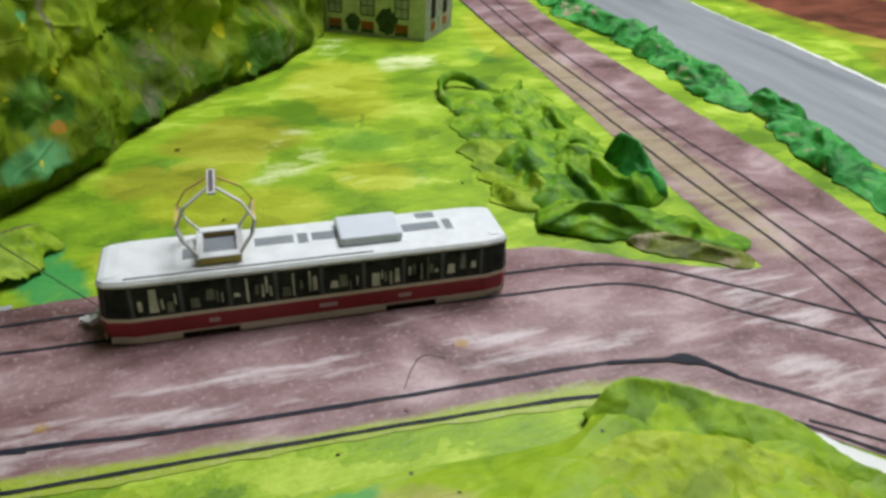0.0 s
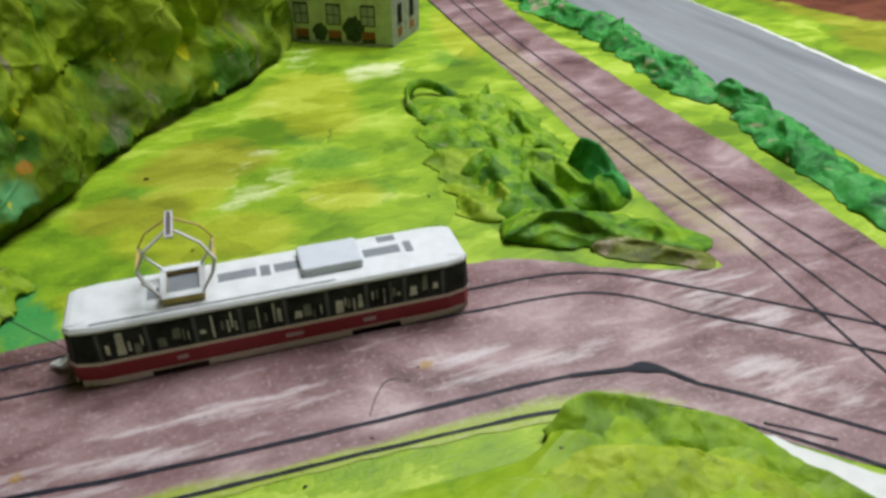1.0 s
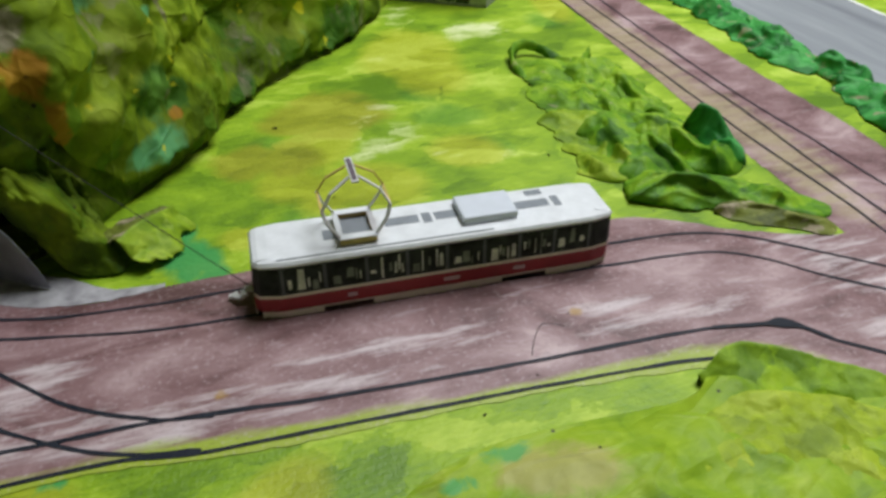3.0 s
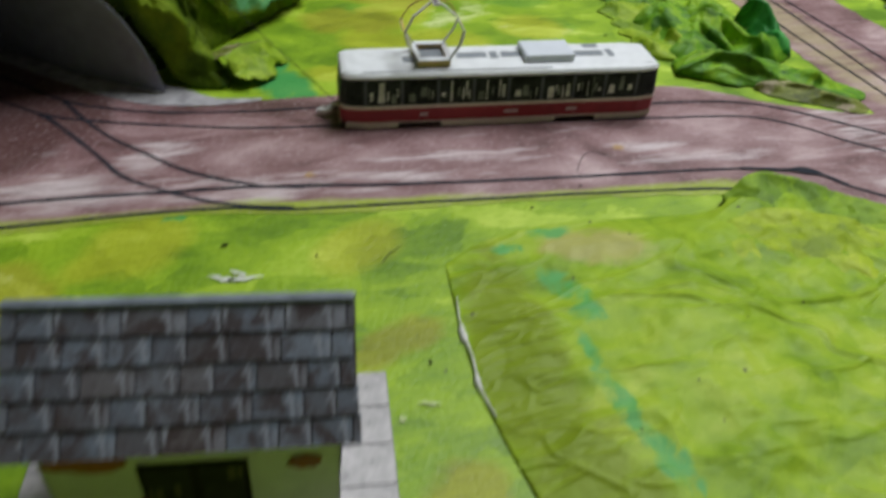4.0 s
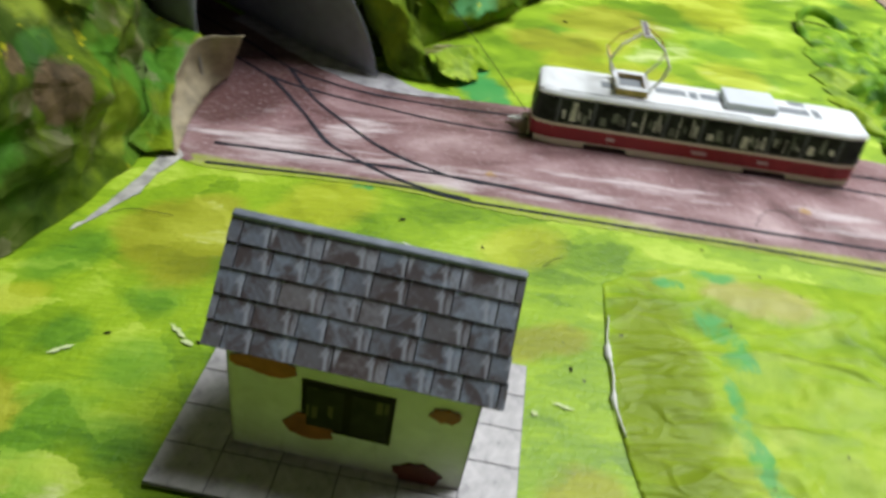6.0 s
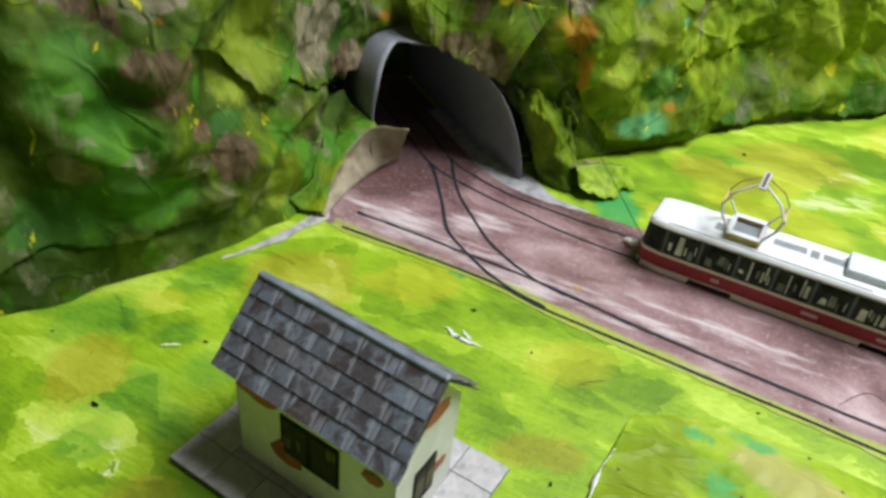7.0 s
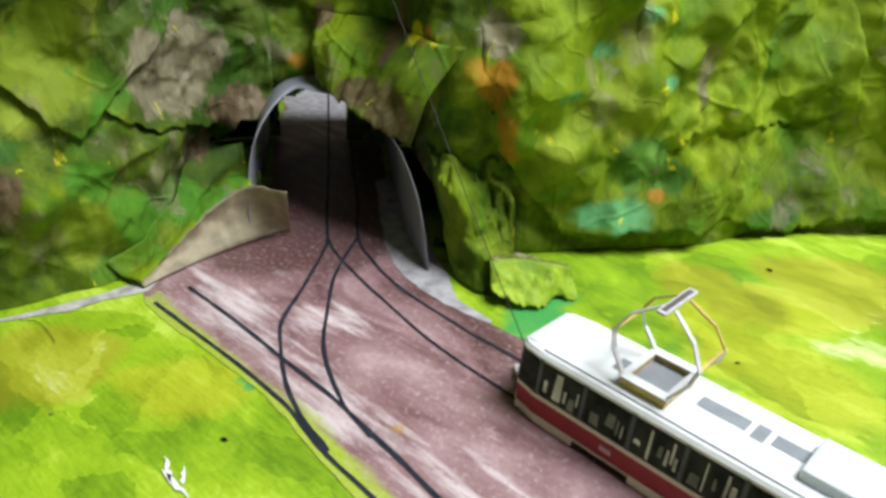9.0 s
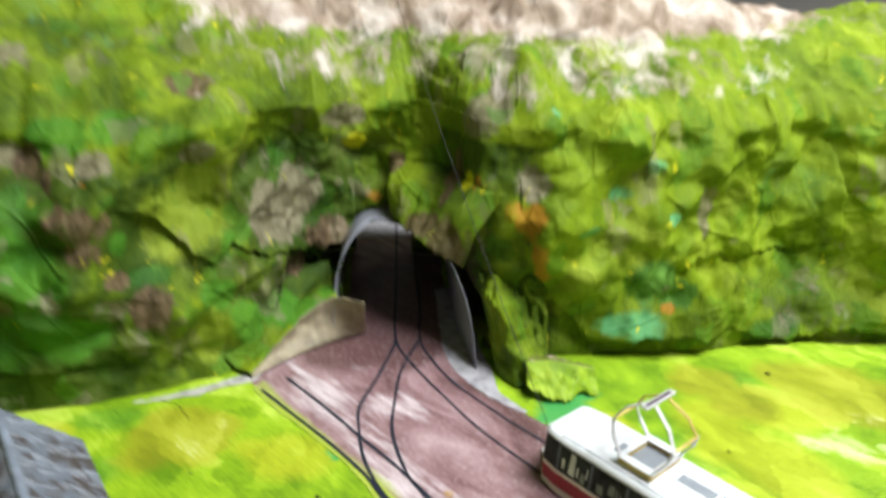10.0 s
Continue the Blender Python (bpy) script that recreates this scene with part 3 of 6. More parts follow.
EMERALD = [(-0.082, -0.028, 0.008, 0.003, 34), (-0.067, -0.039, 0.005, 0.003, 50), (-0.017, 0.039, 0.013, 0.008, 50), (-0.022, 0.052, 0.011, 0.01, -15), (-0.021, 0.056, 0.011, 0.015, -17),
           (-0.028, 0.074, 0.009, 0.01, -16), (-0.026, 0.06, 0.011, 0.008, 34), (-0.077, -0.028, 0.008, 0.003, -4), (0.214, -0.112, 0.005, 0.003, -18)]
RUSSET = [(0.635, 0.33, 0.045, 0.12, 10), (0.70, 0.30, 0.06, 0.12), (0.66, 0.5, 0.08, 0.1)]


def ground():
    step = 0.005
    nx, ny = int((BX1 - BX0) / step), int((BY1 - BY0) / step)
    grid = []
    for j in range(ny + 1):
        row = []
        for i in range(nx + 1):
            x, y = BX0 + i * step, BY0 + j * step
            row.append((x, y, -0.0001 + 0.0001 * noise.noise((x * 14, y * 14, 3))))
        grid.append(row)
    ob = sheet("ground", grid, MEADOW, attrs={"greener": blobs(GREENER), "yellower": blobs(YELLOWER), "emerald": blobs(EMERALD),
                                              "pale": blobs(PALE), "olive": blobs(OLIVE), "russet": blobs(RUSSET)})
    tagged(ob, "yellow-green gouache meadow painted on paper", "meadow", kind="structure")


ground()


def strip(name, left, right, material, z, cols, step=0.003, rough=0.0012, attrs=None, label="", category=""):
    """A painted band between two edge lines, with hand-painted uneven edges."""
    la, lb = smooth_line(left, step), smooth_line(right, step)
    n = max(len(la), len(lb))
    pick = lambda line, k: line[min(len(line) - 1, round(k * (len(line) - 1) / (n - 1)))]
    grid = []
    for k in range(n):
        a, b = pick(la, k), pick(lb, k)
        across = (b - a).normalized()
        a = a + across * rough * (noise.noise(a * 90) + 0.6 * noise.noise(a * 260))
        b = b + across * rough * (noise.noise(b * 90) + 0.6 * noise.noise(b * 260))
        grid.append([(*(a + (b - a) * (c / cols)).xy, z) for c in range(cols + 1)])
    return tagged(sheet(name, grid, material, attrs=attrs), label, category, kind="structure")


def INNER_LINE(x):
    """y of the inner drawn rail, along which the green wash begins."""
    return float(np.interp(x, (-0.14, -0.036, 0.021, 0.089, 0.151, 0.19), (-0.0235, -0.027, -0.034, -0.0405, -0.0455, -0.055)))


BED_ATTRS = {
    # wiped pale streaks; the patches beyond the tunnel paint in its bright far end
    "worn_bright": blobs([(-0.030, -0.034, 0.016, 0.004, -4), (-0.060, -0.030, 0.014, 0.004, 10), (0.020, -0.016, 0.018, 0.003, -4), (-0.108, -0.008, 0.012, 0.006, 20), (-0.118, 0.012, 0.010, 0.004, 30), (0.120, -0.031, 0.024, 0.004, -12), (-0.27, 0.175, 0.05, 0.03, 140), (-0.33, 0.22, 0.06, 0.04, 140), (-0.27, 0.175, 0.05, 0.03, 140), (-0.10, -0.02, 0.05, 0.012, -5), (-0.03, -0.026, 0.05, 0.008, -6), (0.15, -0.035, 0.04, 0.006, -8), (0.24, -0.03, 0.03, 0.02, -45),
                   (0.23, -0.075, 0.03, 0.012, -45), (0.05, -0.018, 0.03, 0.005, -6), (0.135, -0.024, 0.022, 0.004, -10), (-0.075, 0.0, 0.012, 0.018, -40),
                   (0.02, -0.028, 0.03, 0.004, -4)]),
    # darker maroon paint, deepened in colour for the shade at the tunnel mouth
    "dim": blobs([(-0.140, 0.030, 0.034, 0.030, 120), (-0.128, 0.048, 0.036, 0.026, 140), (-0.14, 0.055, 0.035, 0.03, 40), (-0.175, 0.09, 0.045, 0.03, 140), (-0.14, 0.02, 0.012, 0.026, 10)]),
    "green_wash": lambda x, y, z: 0.0 if x > 0.20 or x < -0.136 else 1.15 * max(0.0, min(1.0, (INNER_LINE(x) - 0.0035 - y) / 0.011)) * min(1.0, (0.20 - x) * 30),
    "ochre": blobs([(-0.0172, -0.0211, 0.0024, 0.0022), (0.1152, -0.0218, 0.003, 0.0024)]),
    "sandy": blobs([(0.282, 0.10, 0.017, 0.10, 2), (0.290, 0.24, 0.014, 0.10, -2), (0.275, 0.03, 0.012, 0.06)]),
}
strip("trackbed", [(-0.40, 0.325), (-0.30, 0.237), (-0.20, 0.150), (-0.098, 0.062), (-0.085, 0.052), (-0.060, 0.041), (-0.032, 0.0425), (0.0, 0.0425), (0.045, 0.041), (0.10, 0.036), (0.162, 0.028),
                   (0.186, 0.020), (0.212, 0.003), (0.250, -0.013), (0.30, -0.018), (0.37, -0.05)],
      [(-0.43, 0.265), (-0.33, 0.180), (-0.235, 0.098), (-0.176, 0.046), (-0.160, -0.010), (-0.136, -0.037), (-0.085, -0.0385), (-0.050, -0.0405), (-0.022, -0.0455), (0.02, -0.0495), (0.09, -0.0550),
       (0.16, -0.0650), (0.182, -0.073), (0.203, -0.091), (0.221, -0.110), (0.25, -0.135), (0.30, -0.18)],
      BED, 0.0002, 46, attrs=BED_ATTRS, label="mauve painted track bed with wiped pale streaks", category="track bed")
strip("side_trackbed", [(0.305, 0.60), (0.293, 0.43), (0.284, 0.323), (0.276, 0.229), (0.268, 0.139), (0.262, 0.073), (0.260, 0.03), (0.257, -0.008), (0.250, -0.06), (0.245, -0.14), (0.24, -0.22)],
      [(0.385, 0.60), (0.357, 0.42), (0.344, 0.32), (0.343, 0.233), (0.340, 0.16), (0.340, 0.105), (0.340, 0.059), (0.334, -0.008), (0.333, -0.06), (0.33, -0.14), (0.33, -0.22)],
      BED_SIDE, 0.0001, 24, attrs=BED_ATTRS, label="mauve and sandy painted second track bed", category="track bed")
strip("road", [(0.43, 0.62), (0.412, 0.412), (0.407, 0.316), (0.400, 0.178), (0.393, 0.045), (0.385, -0.08), (0.38, -0.2)],
      [(0.535, 0.62), (0.519, 0.395), (0.516, 0.315), (0.515, 0.247), (0.508, 0.145), (0.50, 0.03), (0.49, -0.1), (0.48, -0.2)],
      ASPHALT, 0.0001, 16, label="grey painted paper road", category="road")
strip("road_edge", [(0.535, 0.62), (0.519, 0.395), (0.516, 0.315), (0.515, 0.247), (0.508, 0.145), (0.50, 0.03), (0.49, -0.1)],
      [(0.537, 0.62), (0.521, 0.395), (0.518, 0.315), (0.519, 0.247), (0.513, 0.145), (0.504, 0.03), (0.494, -0.1)],
      WHITE_PAPER, 0.0003, 2, rough=0.002, label="white unpainted paper edge beside the road", category="road edge")
strip("paper_margin", [(-0.150, 0.125), (-0.108, 0.088), (-0.084, 0.070), (-0.066, 0.058), (-0.050, 0.0475), (-0.032, 0.0445)],
      [(-0.160, 0.106), (-0.112, 0.066), (-0.088, 0.0485), (-0.070, 0.043), (-0.050, 0.0405), (-0.032, 0.0425)],
      GREYED_PAPER, 0.0004, 4, rough=0.001, label="bare white paper margin beside the track bed", category="paper")
strip("paper_margin", [(-0.1600, -0.0850), (-0.1560, -0.0727), (-0.1503, -0.0513), (-0.1482, -0.0341), (-0.1490, -0.0180)],
      [(-0.1592, -0.0865), (-0.1546, -0.0765), (-0.1465, -0.0590), (-0.1440, -0.0460), (-0.1390, -0.0339)],
      TORN_PAPER, 0.0003, 6, rough=0.0022, label="torn white paper edge at the hill foot", category="paper")
strip("paper_margin", [(0.200, -0.0895), (0.207, -0.0960), (0.216, -0.108), (0.232, -0.125)],
      [(0.198, -0.0935), (0.203, -0.104), (0.206, -0.114), (0.215, -0.132)],
      WHITE_PAPER, 0.0004, 3, rough=0.0016, label="torn white paper edge beside the track", category="paper")


# pale sheet added so that the tunnel's far end looks lit
strip("paper_margin", [(-0.40, 0.325), (-0.30, 0.240), (-0.235, 0.182)], [(-0.43, 0.265), (-0.33, 0.180), (-0.265, 0.126)],
      GREYED_PAPER, 0.00035, 6, rough=0.006, label="bare white paper laid behind the tunnel as its bright far end", category="paper")


def track_line(points, width, label="dark ink line drawn as a rail"):
    """A rail drawn with a felt-tip, of slightly uneven width."""
    line = smooth_line(points, 0.0022)
    grid = []
    for i, p in enumerate(line):
        d = (line[min(i + 1, len(line) - 1)] - line[max(i - 1, 0)]).normalized()
        s = Vector((-d.y, d.x, 0))
        p = p + s * 0.0003 * noise.noise(p * 70)
        w = width * (1 + 0.35 * noise.noise(p * 60 + Vector((9, 0, 0))) + 0.2 * noise.noise(p * 220))
        grid.append([(*(p - s * w / 2).xy, 0.0005), (*p.xy, 0.00055), (*(p + s * w / 2).xy, 0.0005)])
    return tagged(sheet("rail", grid, INK), label, "rail", group="drawn rails", kind="structure")


FAR_RAIL = [(-0.33, 0.240), (-0.190, 0.118), (-0.149, 0.084), (-0.117, 0.055), (-0.097, 0.0445), (-0.073, 0.037), (-0.04, 0.033), (0.0, 0.031), (0.07, 0.0235), (0.12, 0.0165), (0.152, 0.012),
            (0.172, 0.0105), (0.191, 0.007), (0.209, -0.001), (0.227, -0.015), (0.251, -0.036), (0.275, -0.058), (0.33, -0.11)]
NEAR_RAIL = [(-0.33, 0.220), (-0.199, 0.108), (-0.159, 0.073), (-0.126, 0.045), (-0.103, 0.0345), (-0.068, 0.025), (-0.036, 0.018), (0.0, 0.0145), (0.07, 0.007), (0.142, -0.001), (0.169, -0.0035),
             (0.191, -0.0075), (0.208, -0.018), (0.224, -0.035), (0.239, -0.048), (0.263, -0.070), (0.32, -0.125)]
track_line(FAR_RAIL, 0.0013)
track_line(NEAR_RAIL, 0.0013)
track_line([(-0.131, -0.0212), (-0.099, -0.022), (-0.069, -0.024), (-0.036, -0.026), (0.021, -0.034), (0.089, -0.0405), (0.151, -0.0455), (0.174, -0.050), (0.190, -0.055), (0.199, -0.066), (0.212, -0.078), (0.232, -0.098), (0.27, -0.138)], 0.0016)
track_line([(-0.130, -0.036), (-0.078, -0.0362), (-0.048, -0.038), (-0.025, -0.0425), (0.022, -0.0465), (0.085, -0.052), (0.133, -0.057), (0.16, -0.062), (0.181, -0.0695), (0.2025, -0.088), (0.221, -0.1075), (0.26, -0.15)], 0.0014)
track_line([(-0.126, 0.045), (-0.118, 0.036), (-0.102, 0.013), (-0.087, -0.010), (-0.075, -0.020), (-0.058, -0.031), (-0.041, -0.038), (-0.025, -0.0415)], 0.0015)
track_line([(-0.117, 0.055), (-0.099, 0.026), (-0.077, 0.002), (-0.060, -0.013), (-0.037, -0.025), (-0.020, -0.029)], 0.0015)
track_line([(0.2078, -0.0893), (0.2156, -0.0957), (0.2247, -0.104)], 0.0011)
track_line([(0.295, 0.46), (0.282, 0.300), (0.280, 0.205), (0.277, 0.128), (0.275, 0.069), (0.276, 0.013), (0.275, -0.013), (0.271, -0.045), (0.268, -0.066), (0.262, -0.12)], 0.0013)
track_line([(0.315, 0.46), (0.300, 0.300), (0.295, 0.170), (0.294, 0.108), (0.289, 0.043), (0.287, 0.002), (0.287, -0.030), (0.286, -0.050), (0.284, -0.12)], 0.0013)
track_line([(0.330, 0.46), (0.314, 0.300), (0.307, 0.177), (0.305, 0.113), (0.307, 0.061), (0.307, 0.024), (0.309, -0.030), (0.311, -0.12)], 0.0013)
blot = smooth_line([(0.160, -0.0470), (0.174, -0.0500), (0.186, -0.0535), (0.1925, -0.0575), (0.199, -0.0660)], 0.0010)
blot_grid = []
for i, p in enumerate(blot):
    d = (blot[min(i + 1, len(blot) - 1)] - blot[max(i - 1, 0)]).normalized()
    w = 0.0009 + 0.0022 * math.exp(-((p.x - 0.187) / 0.0045) ** 2) + 0.0003 * noise.noise(p * 300)
    blot_grid.append([(p.x - d.y * k, p.y + d.x * k, 0.0008) for k in (-0.6 * w, 0, 1.2 * w)])
tagged(sheet("ink_blot", blot_grid, INK), "dark ink blot on the drawn rail", "ink blot", kind="structure")


# ---- the hill: crumpled painted sheets round the tunnel ----
STRIDE = 0.0016
FOOT = smooth_line([(-0.36, -0.42), (-0.27, -0.27), (-0.193, -0.140), (-0.160, -0.078), (-0.153, -0.030), (-0.168, 0.030), (-0.155, 0.062), (-0.120, 0.076), (-0.090, 0.072), (-0.068, 0.086),
                    (-0.044, 0.110), (-0.010, 0.155), (0.018, 0.200), (0.073, 0.250), (0.130, 0.320), (0.146, 0.375), (0.14, 0.46), (0.13, 0.60)], STRIDE)
TUNNEL_AT, TUNNEL_WAY = Vector((-0.1215, 0.050, 0)), Vector((-0.765, 0.644, 0)).normalized()
TUNNEL_SIDE = Vector((TUNNEL_WAY.y, -TUNNEL_WAY.x, 0))


def foot_normals(reach):
    out, n = [], len(FOOT)
    for i in range(n):
        d = (FOOT[min(n - 1, i + reach)] - FOOT[max(0, i - reach)]).normalized()
        out.append(Vector((-d.y, d.x, 0)))
    return out


def even(ways, reach):
    """Directions averaged with their neighbours along the foot."""
    return [sum(ways[max(0, i - reach):i + reach + 1:4], Vector((0, 0, 0))).normalized() for i in range(len(ways))]


INWARD, INWARD_TOP = foot_normals(30), even(foot_normals(140), 320)
HILL_TOP = 0.119


def foot_at(x, y):
    return min(range(len(FOOT)), key=lambda i: (FOOT[i] - Vector((x, y, 0))).length)


BIG, SMALL = Facets(5, 0.050, ((1.0, 1.0), (0.45, 0.45), (0.2, 0.14))), Facets(21, 0.021, ((1.0, 1.0), (0.42, 0.4), (0.2, 0.14)))
TUNNEL_STEP, RIGHT_STEP = foot_at(-0.120, 0.076), foot_at(-0.050, 0.104)


def patches(rows):
    """1 inside rounded patches of paint (x, y, z, radius, half height), falling off past their rims."""
    return lambda x, y, z: max([max(0.0, 1 - 0.38 * (((x - a) ** 2 + (y - b) ** 2) / r ** 2 + ((z - c) / h) ** 2)) for a, b, c, r, h in rows], default=0.0)


PAINT = {
    # deep paint plus painted shade, left, by the tunnel and low on the right
    "shaded_green": lambda x, y, z: max(0.0, min(1.0, (-0.138 - x) * 30)) * (max(0.0, min(1.0, (0.122 - z) * 40)) + 0.5 * (z >= 0.122) * (z < 0.165)) * (1.0 if y < 0.06 else 0.6) + 0.6 * max(0.0, min(1.0, 1.6 * blob(x, y, -0.10, 0.085, 0.035, 0.022))) * (z < 0.112) + 0.42 * max(0.0, min(1.0, (x + 0.085) * 40)) * max(0.0, min(1.0, (0.060 - z) * 30)),
    "tan": patches([(-0.178, 0.024, 0.079, 0.014, 0.014), (-0.171, -0.007, 0.073, 0.009, 0.009), (-0.186, -0.124, 0.055, 0.010, 0.006), (-0.172, -0.107, 0.054, 0.007, 0.005), (-0.066, 0.082, 0.094, 0.009, 0.010),
                   (-0.013, 0.159, 0.077, 0.006, 0.012), (-0.204, -0.104, 0.111, 0.006, 0.006), (-0.166, -0.087, 0.047, 0.008, 0.006), (-0.231, -0.091, 0.145, 0.008, 0.012), (-0.177, 0.049, 0.115, 0.014, 0.006),
                   (-0.173, 0.004, 0.068, 0.017, 0.014), (-0.099, 0.082, 0.124, 0.013, 0.013), (-0.176, -0.080, 0.108, 0.007, 0.006), (-0.167, -0.039, 0.110, 0.007, 0.005), (-0.173, -0.003, 0.076, 0.010, 0.013)]),
    "brown": patches([(-0.118, 0.056, 0.066, 0.012, 0.008), (-0.104, 0.060, 0.060, 0.010, 0.013), (-0.199, -0.100, 0.110, 0.006, 0.007), (-0.187, -0.099, 0.099, 0.006, 0.008), (-0.175, -0.098, 0.088, 0.006, 0.007), (-0.167, -0.092, 0.074, 0.007, 0.007), (-0.166, -0.083, 0.059, 0.006, 0.005),
                     (-0.173, 0.036, 0.052, 0.013, 0.008), (-0.177, 0.015, 0.037, 0.011, 0.006), (-0.115, 0.080, 0.086, 0.007, 0.016), (-0.100, 0.073, 0.047, 0.009, 0.017), (-0.162, -0.072, 0.043, 0.008, 0.008),
                     (-0.194, -0.028, 0.136, 0.013, 0.005), (-0.161, 0.075, 0.087, 0.008, 0.006), (-0.113, 0.072, 0.070, 0.006, 0.015), (-0.167, -0.090, 0.086, 0.009, 0.008), (-0.159, -0.068, 0.045, 0.007, 0.010)]),
    # yellow-green places with the brightness of lit facets put into their colour
    "lime": patches([(-0.173, -0.035, 0.083, 0.014, 0.022), (-0.166, -0.025, 0.105, 0.011, 0.008), (-0.035, 0.113, 0.064, 0.019, 0.013), (-0.041, 0.094, 0.048, 0.011, 0.009), (-0.010, 0.173, 0.082, 0.016, 0.011),
                    (-0.036, 0.128, 0.093, 0.011, 0.010), (0.051, 0.237, 0.043, 0.020, 0.028), (-0.091, 0.069, 0.074, 0.006, 0.012), (-0.170, -0.054, 0.077, 0.014, 0.020), (-0.144, 0.085, 0.111, 0.009, 0.008),
                    (-0.158, -0.047, 0.024, 0.008, 0.014), (-0.056, 0.095, 0.030, 0.008, 0.006)]),
    "deep": patches([(-0.191, -0.110, 0.091, 0.010, 0.008), (-0.193, -0.121, 0.080, 0.008, 0.010), (-0.181, -0.107, 0.069, 0.008, 0.006), (-0.167, -0.066, 0.057, 0.012, 0.004), (-0.015, 0.144, 0.035, 0.010, 0.007),
                    (0.018, 0.193, 0.008, 0.015, 0.008), (-0.176, -0.114, 0.048, 0.014, 0.011), (-0.197, -0.132, 0.032, 0.016, 0.011), (0.095, 0.269, 0.013, 0.025, 0.016), (-0.023, 0.131, 0.043, 0.014, 0.011)]),
    "grass": patches([(-0.196, -0.090, 0.118, 0.010, 0.006), (-0.176, -0.054, 0.075, 0.005, 0.008), (-0.156, 0.003, 0.022, 0.011, 0.009), (-0.156, -0.026, 0.024, 0.011, 0.010), (-0.170, -0.079, 0.074, 0.006, 0.006),
                     (-0.188, -0.117, 0.075, 0.008, 0.008), (-0.155, 0.021, 0.030, 0.006, 0.009), (-0.196, -0.087, 0.119, 0.014, 0.008), (-0.185, -0.065, 0.120, 0.013, 0.007), (-0.177, -0.111, 0.063, 0.014, 0.010),
                     (-0.158, -0.005, 0.024, 0.014, 0.009), (-0.159, -0.041, 0.041, 0.010, 0.007), (-0.173, -0.103, 0.036, 0.016, 0.010), (-0.162, -0.028, 0.065, 0.005, 0.011)]),
    "orange": patches([(-0.057, 0.081, 0.049, 0.004, 0.012), (-0.069, 0.072, 0.082, 0.005, 0.006), (-0.092, 0.070, 0.091, 0.003, 0.005), (-0.017, 0.138, 0.028, 0.004, 0.003), (-0.173, -0.085, 0.101, 0.003, 0.002),
                      (-0.065, 0.073, 0.079, 0.005, 0.005), (-0.165, 0.064, 0.069, 0.006, 0.004), (-0.060, 0.075, 0.080, 0.007, 0.010), (-0.055, 0.077, 0.061, 0.004, 0.007)]),
    "teal": patches([(-0.042, 0.120, 0.088, 0.007, 0.004), (-0.042, 0.098, 0.073, 0.008, 0.003), (-0.033, 0.117, 0.018, 0.012, 0.004), (-0.021, 0.137, 0.076, 0.005, 0.003), (-0.072, 0.099, 0.125, 0.004, 0.004),
                    (-0.023, 0.125, 0.014, 0.009, 0.006), (-0.031, 0.132, 0.102, 0.005, 0.004), (-0.028, 0.120, 0.020, 0.017, 0.007)]),
    "yellow": patches([(-0.167, -0.085, 0.093, 0.003, 0.003), (-0.168, -0.084, 0.086, 0.003, 0.003), (-0.101, 0.073, 0.090, 0.005, 0.005), (-0.129, 0.075, 0.075, 0.006, 0.003), (0.064, 0.257, 0.036, 0.005, 0.008),
                      (-0.175, 0.058, 0.100, 0.006, 0.005), (-0.170, -0.078, 0.085, 0.002, 0.004), (-0.163, 0.068, 0.075, 0.003, 0.004), (-0.138, 0.072, 0.070, 0.003, 0.006), (-0.168, -0.032, 0.118, 0.004, 0.002)]),
    # bare tan crumples of the hill top, paled in colour for the glare
    "glare_washed": lambda x, y, z: max(0.0, min(1.0, (z - 0.156) * 70)) * min(1.0, 1.5 * blob(x, y, -0.16, 0.18, 0.16, 0.13, 40)) + 0.46 * max(0.0, min(1.0, (z - 0.122) * 80)) * min(1.0, 1.3 * blob(x, y, -0.13, 0.12, 0.16, 0.14)),
}


LEAN_AT = [foot_at(*p) for p in ((-0.27, -0.27), (-0.160, -0.078), (-0.153, -0.030), (-0.168, 0.030), (-0.120, 0.076), (-0.068, 0.086), (-0.044, 0.110), (-0.010, 0.155), (0.018, 0.200), (0.130, 0.320))]
LEAN_MID = (0.016, 0.012, 0.010, 0.005, 0.010, -0.007, -0.007, 0.001, 0.008, 0.014)


def face_point(i, z, relief=1.0, off=0.0):
    """A point of the hill's steep face at step i of its foot and height z."""
    v = z / HILL_TOP
    p, inn = FOOT[i], INWARD[i].lerp(INWARD_TOP[i], min(1.0, v))
    u = i * STRIDE
    mid = float(np.interp(i, LEAN_AT, LEAN_MID))
    w = min(v, 1.1)
    lean = 0.002 + w * (mid - 0.002) / 0.55 + w * (w - 0.55) * ((mid + 0.012) - mid / 0.55) * 1.3 + 0.02 * max(0.0, v - 1.1)
    flat = 0.55 + 0.45 * min(1.0, abs(i - TUNNEL_STEP) * STRIDE / 0.09)
    right = max(0.0, min(1.0, (i - RIGHT_STEP) * STRIDE / 0.03))
    r = min(1.0, 0.30 + v * 2.6) * relief * (0.0150 * flat * BIG(u + 0.3 * z, z - 0.2 * u) + 0.0058 * SMALL(u - 0.4 * z, z + 0.3 * u) + (0.0014 + 0.0034 * right) * rumple(u * 22, z * 18, 9))
    return p + inn * (lean - r - off) + Vector((0, 0, z))


